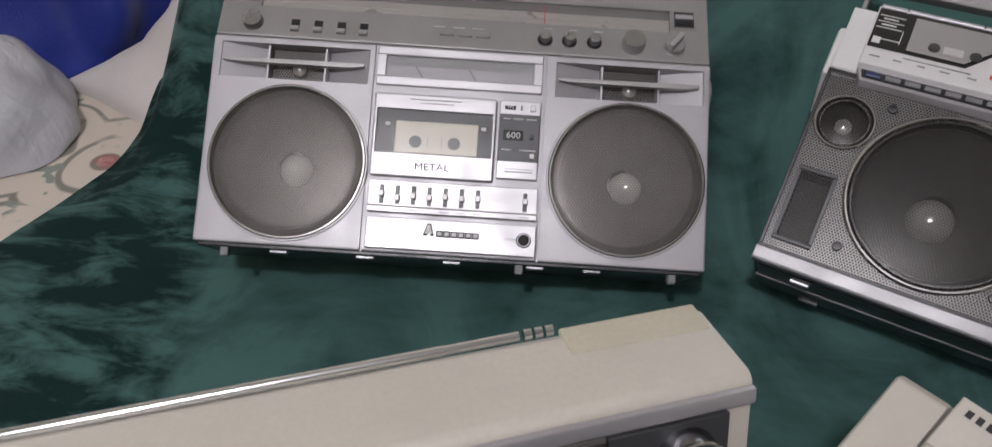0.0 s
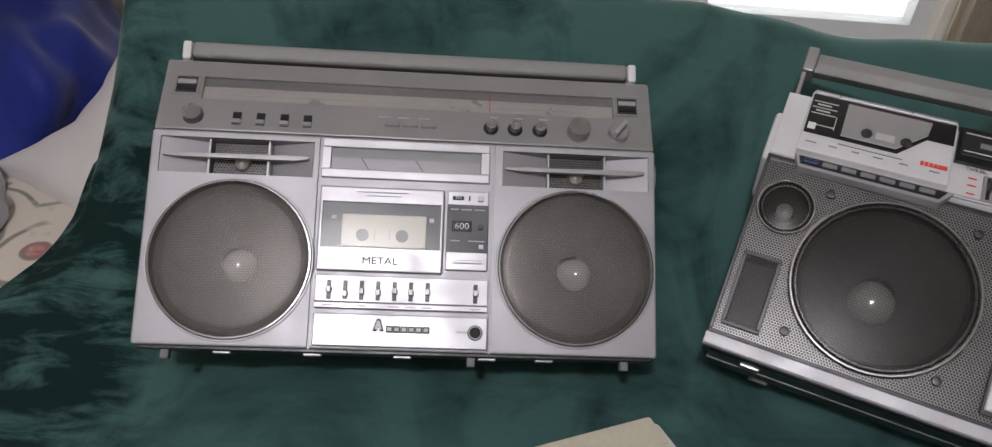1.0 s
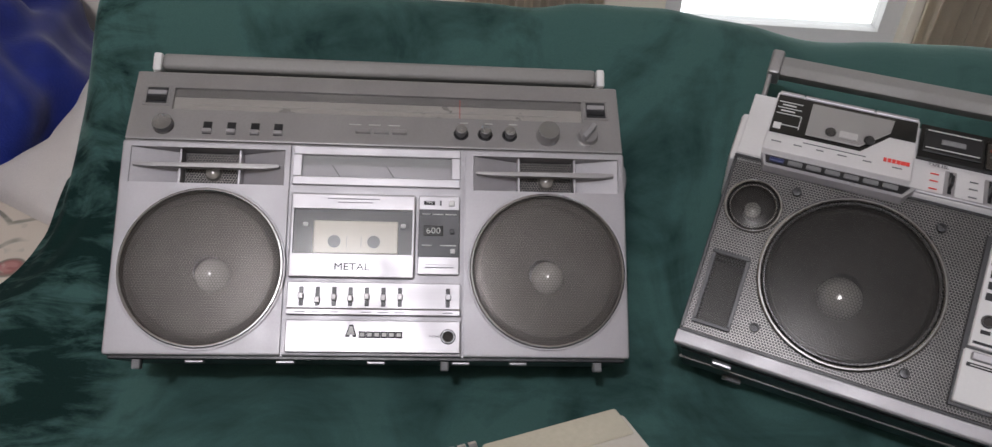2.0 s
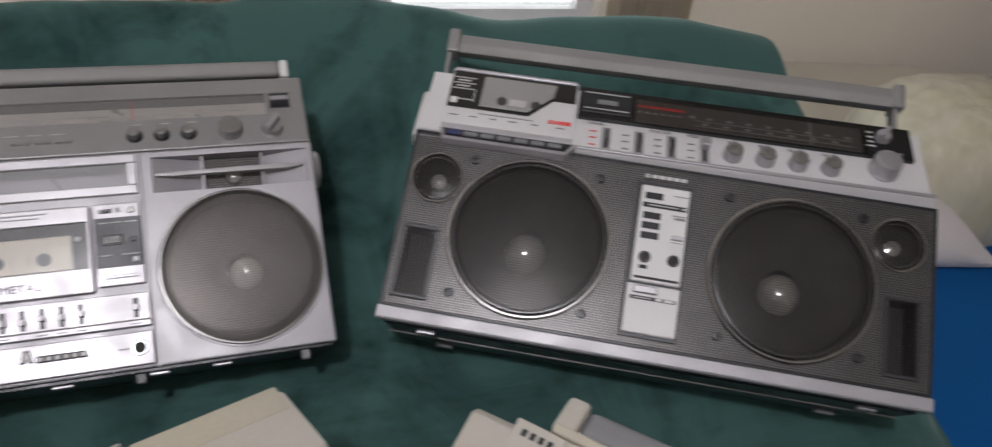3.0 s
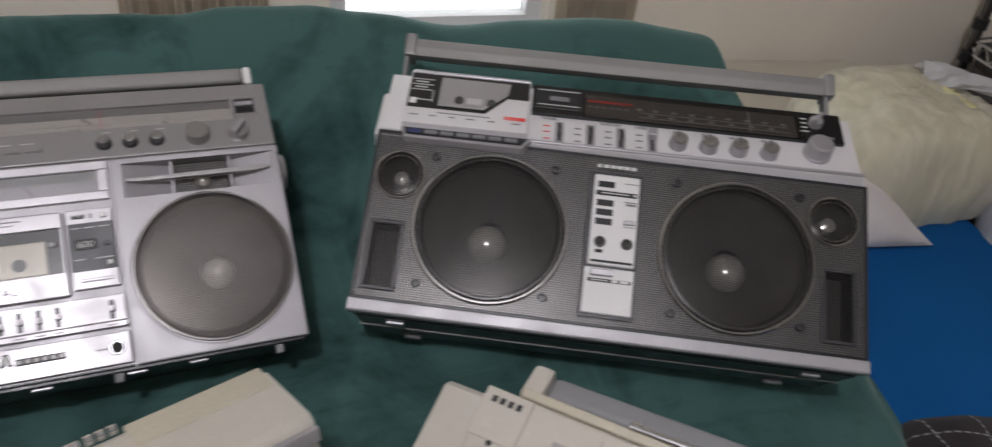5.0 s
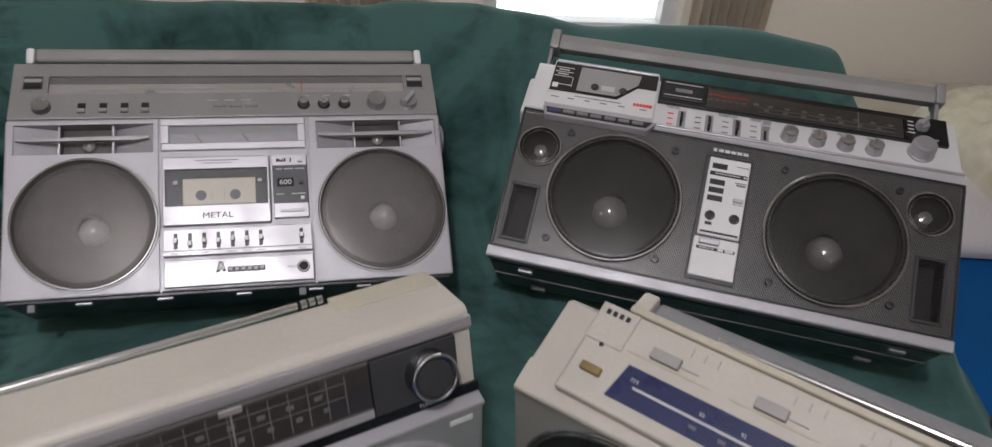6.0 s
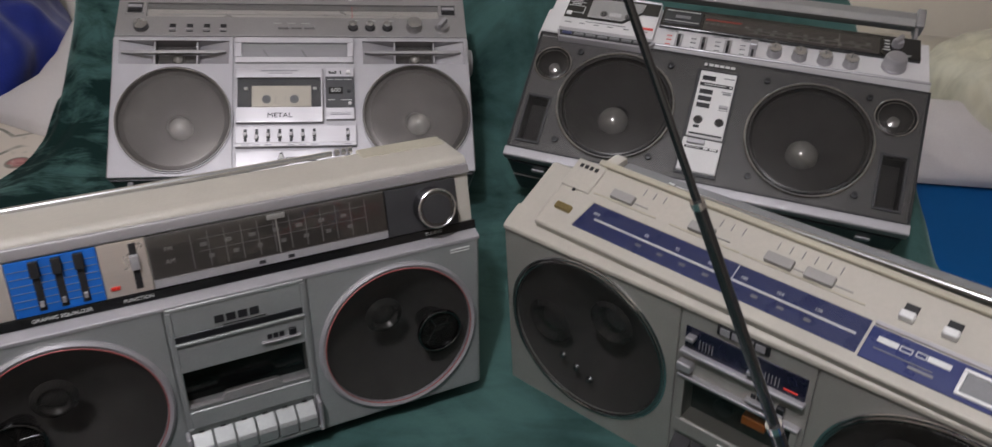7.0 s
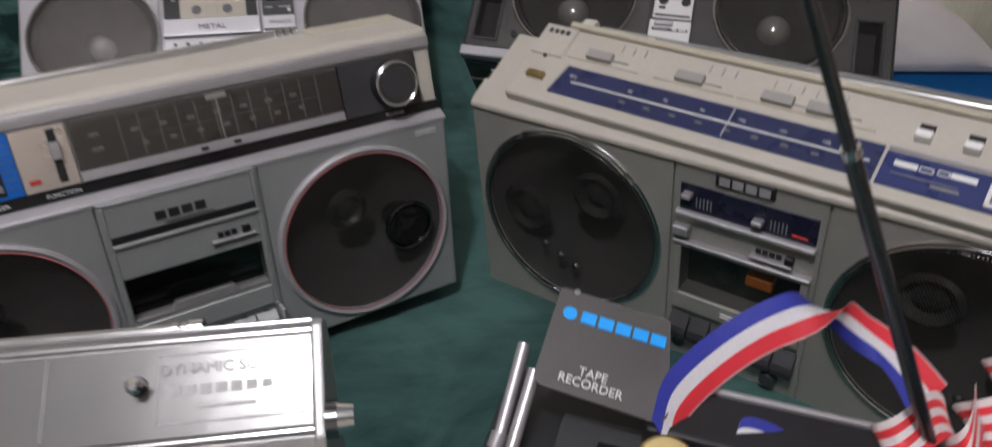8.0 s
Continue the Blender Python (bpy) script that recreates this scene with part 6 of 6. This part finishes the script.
def tape_recorder():
    box = thing("tape_recorder", pose(0.262, 0.100, 0.026, 0, 0, -25), "black portable tape recorder with a silver edge and chrome handle arms", "tape recorder")
    body = part("cabinet", block(-0.004, 0.250, -0.075, 0.050, 0.0, 0.236, 0.004, 2), BLACK, box)
    part("deck_edge", block(-0.005, 0.251, -0.0770, -0.050, 0.2300, 0.2385, 0.002, 2), SILVER, box, "silver front edge of the deck")
    part("cassette_lid", block(0.030, 0.150, -0.046, 0.020, 0.234, 0.2400, 0.002, 2), DARKGREY, box, "dark cassette lid")
    part("lid_window", block(0.050, 0.130, -0.030, 0.006, 0.2395, 0.2412, 0.0005, 1), GLOSSBLACK, box)
    grip = part("handle", block(0.070, 0.235, 0.006, 0.040, 0.2380, 0.2570, 0.004, 2), BLACK, box, "black handle grip with a bright edge")
    part("grip_edge", block(0.070, 0.235, 0.0375, 0.0405, 0.2555, 0.2590, 0.0006, 1), SATIN, grip)
    for y in (0.0, 0.016):
        part("handle_arm", join(rod((0.012 - y * 0.5, -0.022 + y, 0.2400), (0.014 - y * 0.6, 0.020 + y, 0.2640), 0.0032), rod((0.011 - y * 0.5, -0.026 + y, 0.2370), (0.012 - y * 0.5, -0.020 + y, 0.2420), 0.0042)), SATIN, grip, "satin metal handle arm")
    base, tip = Vector((0.443, 0.050, 0.306)), Vector((0.281, 0.104, 0.655))
    inv = box.matrix_world.inverted()
    aer = None
    for a, b, r0, r1 in ((-0.10, 0.36, 0.0034, 0.0034), (0.36, 0.66, 0.0026, 0.0026), (0.66, 0.975, 0.0017, 0.0016)):
        seg = rod(inv @ base.lerp(tip, a), inv @ base.lerp(tip, b), r0, r1)
        if aer is None:
            aer = part("aerial", seg, AERIAL, box, "raised dark chrome telescopic aerial")
        else:
            part("aerial_section", seg, AERIAL, aer)
    for a, b, r in ((0.354, 0.364, 0.0038), (0.657, 0.665, 0.0029), (0.972, 0.995, 0.0024)):
        part("collar", rod(inv @ base.lerp(tip, a), inv @ base.lerp(tip, b), r), CHROME, aer, "bright joint of the aerial")
    return box


tape_recorder()


def hang_tag():
    o = Vector((0.2790, 0.1012, 0.2930))
    ex = (Vector((0.3300, 0.0784, 0.2845)) - o).normalized()
    up = (Vector((0.3019, 0.1477, 0.3103)) - o)
    up = (up - ex * up.dot(ex)).normalized()
    m = Matrix((ex, up.cross(ex), up)).transposed().to_4x4()
    m[0][3], m[1][3], m[2][3] = o
    card = thing("hang_tag", m @ Matrix.Translation((0, -0.002, 0)), "dark grey card tag with bright blue badge and white lettering", "tag")
    w, h, c = 0.0650, 0.0545, 0.006
    pts = []
    for cx, cz, a0 in ((w - c, h - 0.002, 0), (0.002, h - 0.002, 90), (c, c, 180), (w - c, c, 270)):
        r = c if cz < h / 2 or cx > w / 2 else 0.002
        r = min(r, c) if cz < h / 2 else 0.002
        for k in range(5):
            a = radians(a0 + 22.5 * k)
            pts.append((cx + r * math.cos(a) - (0 if cz < h / 2 else (0.004 if cx > w / 2 else 0)), cz + r * math.sin(a)))
    part("card", plate(pts, -0.0005, 0.0005), surface("dark_card", (0.072, 0.066, 0.065), 0.38, 0.0, 0.15, 40), card)
    part("badge", join(lathe([(0.0036, -0.0009), (0, -0.0009)], 0.0080, 0.0412, 20), bars([(0.0140 + 0.0088 * k, 0.0214 + 0.0088 * k, 0.0380, 0.0442) for k in range(5)], -0.0007)), INK_CYAN, card, "bright blue badge shapes")
    part("print", words("TAPE", 0.0270, 0.0105, 0.0046, -0.0008, stretch=0.95), INK_W, card)
    part("print", words("RECORDER", 0.0270, 0.0048, 0.0046, -0.0008, stretch=0.95), INK_W, card)
    part("grommet", lathe([(0.0020, -0.0006), (0.0016, -0.0026), (0, -0.0028)], 0.0085, 0.0530, 14), CHROME, card, "small metal grommet")
    return card


hang_tag()


def medal():
    it = thing("medal_ribbon", pose(0.0, 0.0, 0.0), "red, white and blue striped ribbon with a brass medal", "ribbon")
    line = curve_points([(0.3360, 0.0700, 0.2790), (0.3460, 0.0860, 0.2900), (0.3720, 0.1010, 0.3000), (0.4000, 0.1080, 0.3110), (0.4240, 0.1085, 0.3150), (0.4420, 0.0990, 0.3080), (0.4560, 0.0850, 0.2990), (0.4640, 0.0680, 0.2900)], 70)
    wide = []
    for k in range(71):
        u = k / 70
        if u < 0.44:
            w = Vector((-0.35, 0.55, 0.70)).lerp(Vector((0.0, 0.70, 0.58)), u / 0.44)
        elif u < 0.76:
            a = math.pi * ease((u - 0.44) / 0.32)
            w = Vector((0.0, 0.70, 0.58)) * math.cos(a) + Vector((0.10, 0.58, -0.70)) * math.sin(a)
        else:
            w = Vector((0.0, -0.70, -0.58)).lerp(Vector((-0.75, -0.35, -0.40)), (u - 0.76) / 0.24)
        wide.append(w)
    part("ribbon", strip(line, wide, 0.0122), RIBBON, it, "folded striped ribbon")
    c = curve_points([(0.3640, 0.0560, 0.2760), (0.3700, 0.0680, 0.2820), (0.3860, 0.0620, 0.2800), (0.4020, 0.0420, 0.2740)], 16)
    part("ribbon", strip(c, [Vector((0.5, 0.6, 0.35))] * 17, 0.0085), RIBBON, it, "loose end of the striped ribbon")
    part("medal", lathe([(0.0, -0.0015), (0.013, -0.0015), (0.0145, -0.0005), (0.0145, 0.0008), (0.013, 0.0018), (0.0, 0.0018)], 0, 0, 36, pose(0.3340, 0.0580, 0.2775, -68, 0, -10)), GOLD, it, "tarnished brass medal")
    return it


medal()


def ribbon_bow():
    it = thing("ribbon_bow", pose(0.0, 0.0, 0.0), "crumpled red and white striped ribbon bow on the recorder", "ribbon")
    for k, (cx, cy, cz, r, tilt) in enumerate(((0.4500, 0.0520, 0.2850, 0.020, 0.2), (0.4720, 0.0480, 0.2860, 0.022, 0.9), (0.4960, 0.0500, 0.2850, 0.021, -0.5), (0.5200, 0.0800, 0.2900, 0.018, 0.3))):
        ring, wide = [], []
        for j in range(29):
            a = 2 * math.pi * j / 28
            ring.append(Vector((cx + r * math.cos(a) * math.cos(tilt), cy + r * math.cos(a) * math.sin(tilt) * 0.6 + 0.004 * math.sin(a * 2), cz + r * 0.55 * math.sin(a))))
            wide.append(Vector((0.25 * math.sin(tilt), 0.9, 0.35 + 0.2 * math.sin(a))))
        part("ribbon_loop", strip(ring, wide, 0.011), CANDY, it)
    return it


ribbon_bow()

# ---- right background ----
def wire_shelf():
    it = thing("wire_shelf", pose(0, 0, -0.55), "chrome wire shelving unit against the wall", "shelf")
    Z = 0.55
    for k, (x, y) in enumerate(((1.917, 1.60), (1.850, 1.06), (2.36, 1.66), (2.30, 1.05))):
        part("post", rod((x, y, 0.0), (x, y, Z + 0.75), 0.0127, seg=18), DARKCHROME, it, "round chrome post")
    a, b = Vector((1.917, 1.60, Z + 0.060)), Vector((1.850, 1.06, Z + 0.060))
    dn = Vector((0, 0, -0.032))
    part("rail", rod(a, b, 0.0035), CHROME, it)
    part("rail", rod(a + dn, b + dn, 0.0035), CHROME, it)
    n = 11
    for k in range(n):
        p, q = a.lerp(b, k / n), a.lerp(b, (k + 0.5) / n) + dn
        part("truss", join(rod(p, q, 0.0024, seg=8), rod(q, a.lerp(b, (k + 1) / n), 0.0024, seg=8)), CHROME, it)
    c, d = Vector((2.36, 1.66, Z + 0.060)), Vector((2.30, 1.05, Z + 0.060))
    part("rail", rod(c, d, 0.0035), CHROME, it)
    part("rail", rod(a, c, 0.0035), CHROME, it)
    for k in range(1, 22):
        part("wire", rod(a.lerp(b, k / 22), c.lerp(d, k / 22), 0.0016, seg=6), CHROME, it)
    for z in (Z + 0.10, Z + 0.02):
        part("collar", rod((1.917, 1.60, z - 0.012), (1.917, 1.60, z + 0.012), 0.017, seg=18), BLACK, it)
    return it


wire_shelf()
tagged(part("storage_bin", block(1.945, 2.28, 1.10, 1.60, -0.40, 0.054, 0.012, 2), surface("brown_grey_fabric", (0.10, 0.092, 0.085), 0.85, 0.0, 0.15, 20, 0.2)), "brown-grey fabric storage bin under the wire shelf", "storage bin")
# plain rounded form for the black case under the shelf
soft_form("rounded_case", (1.86, 1.33, -0.035), (0.115, 0.10, 0.060), 2.1, GLOSSBLACK, "glossy black rounded case under the wire shelf", "case", 0.006, 5, 0.4)


def bag_knot():
    knot = thing("bag_knot", pose(1.452, 1.150, 0.168, 0, 8, -12), "twisted knotted top of the plastic bag", "knot")
    bm = bmesh.new()
    ctrl = curve_points([(-0.10, 0.05, -0.02), (-0.05, 0.02, 0.004), (0.0, 0.0, 0.008), (0.04, -0.01, 0.004), (0.06, -0.015, 0.012)], 30)
    rings = []
    for i, p in enumerate(ctrl):
        s = i / 30
        r = 0.009 + 0.020 * (1 - s) ** 3 + (0.012 * math.exp(-((s - 0.72) / 0.08) ** 2))
        rings.append([bm.verts.new(p + Vector((0, math.cos(t) * r * (1 + 0.25 * math.sin(5 * t + i * 0.5)), math.sin(t) * r * (1 + 0.25 * math.cos(4 * t + i * 0.4))))) for t in [2 * math.pi * k / 16 for k in range(16)]])
    for ra, rb in zip(rings, rings[1:]):
        for k in range(16):
            bm.faces.new((ra[k], rb[k], rb[(k + 1) % 16], ra[(k + 1) % 16]))
    part("twist", bm, BAG_W, knot)
    part("ear", join(plate([(0.05, 0.0), (0.085, -0.022), (0.10, -0.006), (0.075, 0.012)], -0.02, -0.014, 0.001), plate([(0.05, 0.008), (0.078, 0.036), (0.066, 0.042), (0.046, 0.016)], -0.012, -0.007, 0.001)), BAG_W, knot)


bag_knot()


def plaid_cloth():
    bm = bmesh.new()
    nx, ny = 60, 60
    grid = []
    for j in range(ny + 1):
        row = []
        for i in range(nx + 1):
            u, v = i / nx, j / ny
            x = 0.925 + 0.54 * u
            far = 0.682 + 0.010 * math.sin(u * 9) - 0.05 * math.exp(-(u / 0.05) ** 2) - 0.07 * u
            y = -0.2 + (far + 0.2) * v
            edge = min(1.0, (1 - v) / 0.06, u / 0.05)
            z = -0.026 + 0.030 * math.sqrt(max(edge, 0.0)) + 0.012 * noise.noise((x * 9, y * 9, 3.0)) * edge + 0.007 * math.sin(x * 40 + 9 * noise.noise((x * 6, y * 6, 0))) * edge + 0.004 * noise.noise((x * 30, y * 30, 5.0)) * edge
            row.append(bm.verts.new((x, y, z)))
        grid.append(row)
    for a, b in zip(grid, grid[1:]):
        for i in range(nx):
            bm.faces.new((a[i], a[i + 1], b[i + 1], b[i]))
    bmesh.ops.solidify(bm, geom=bm.faces[:], thickness=0.003)
    return tagged(part("plaid_shirt", bm, PLAID), "rumpled black and grey plaid flannel shirt on the blue sheet", "shirt")


plaid_cloth()
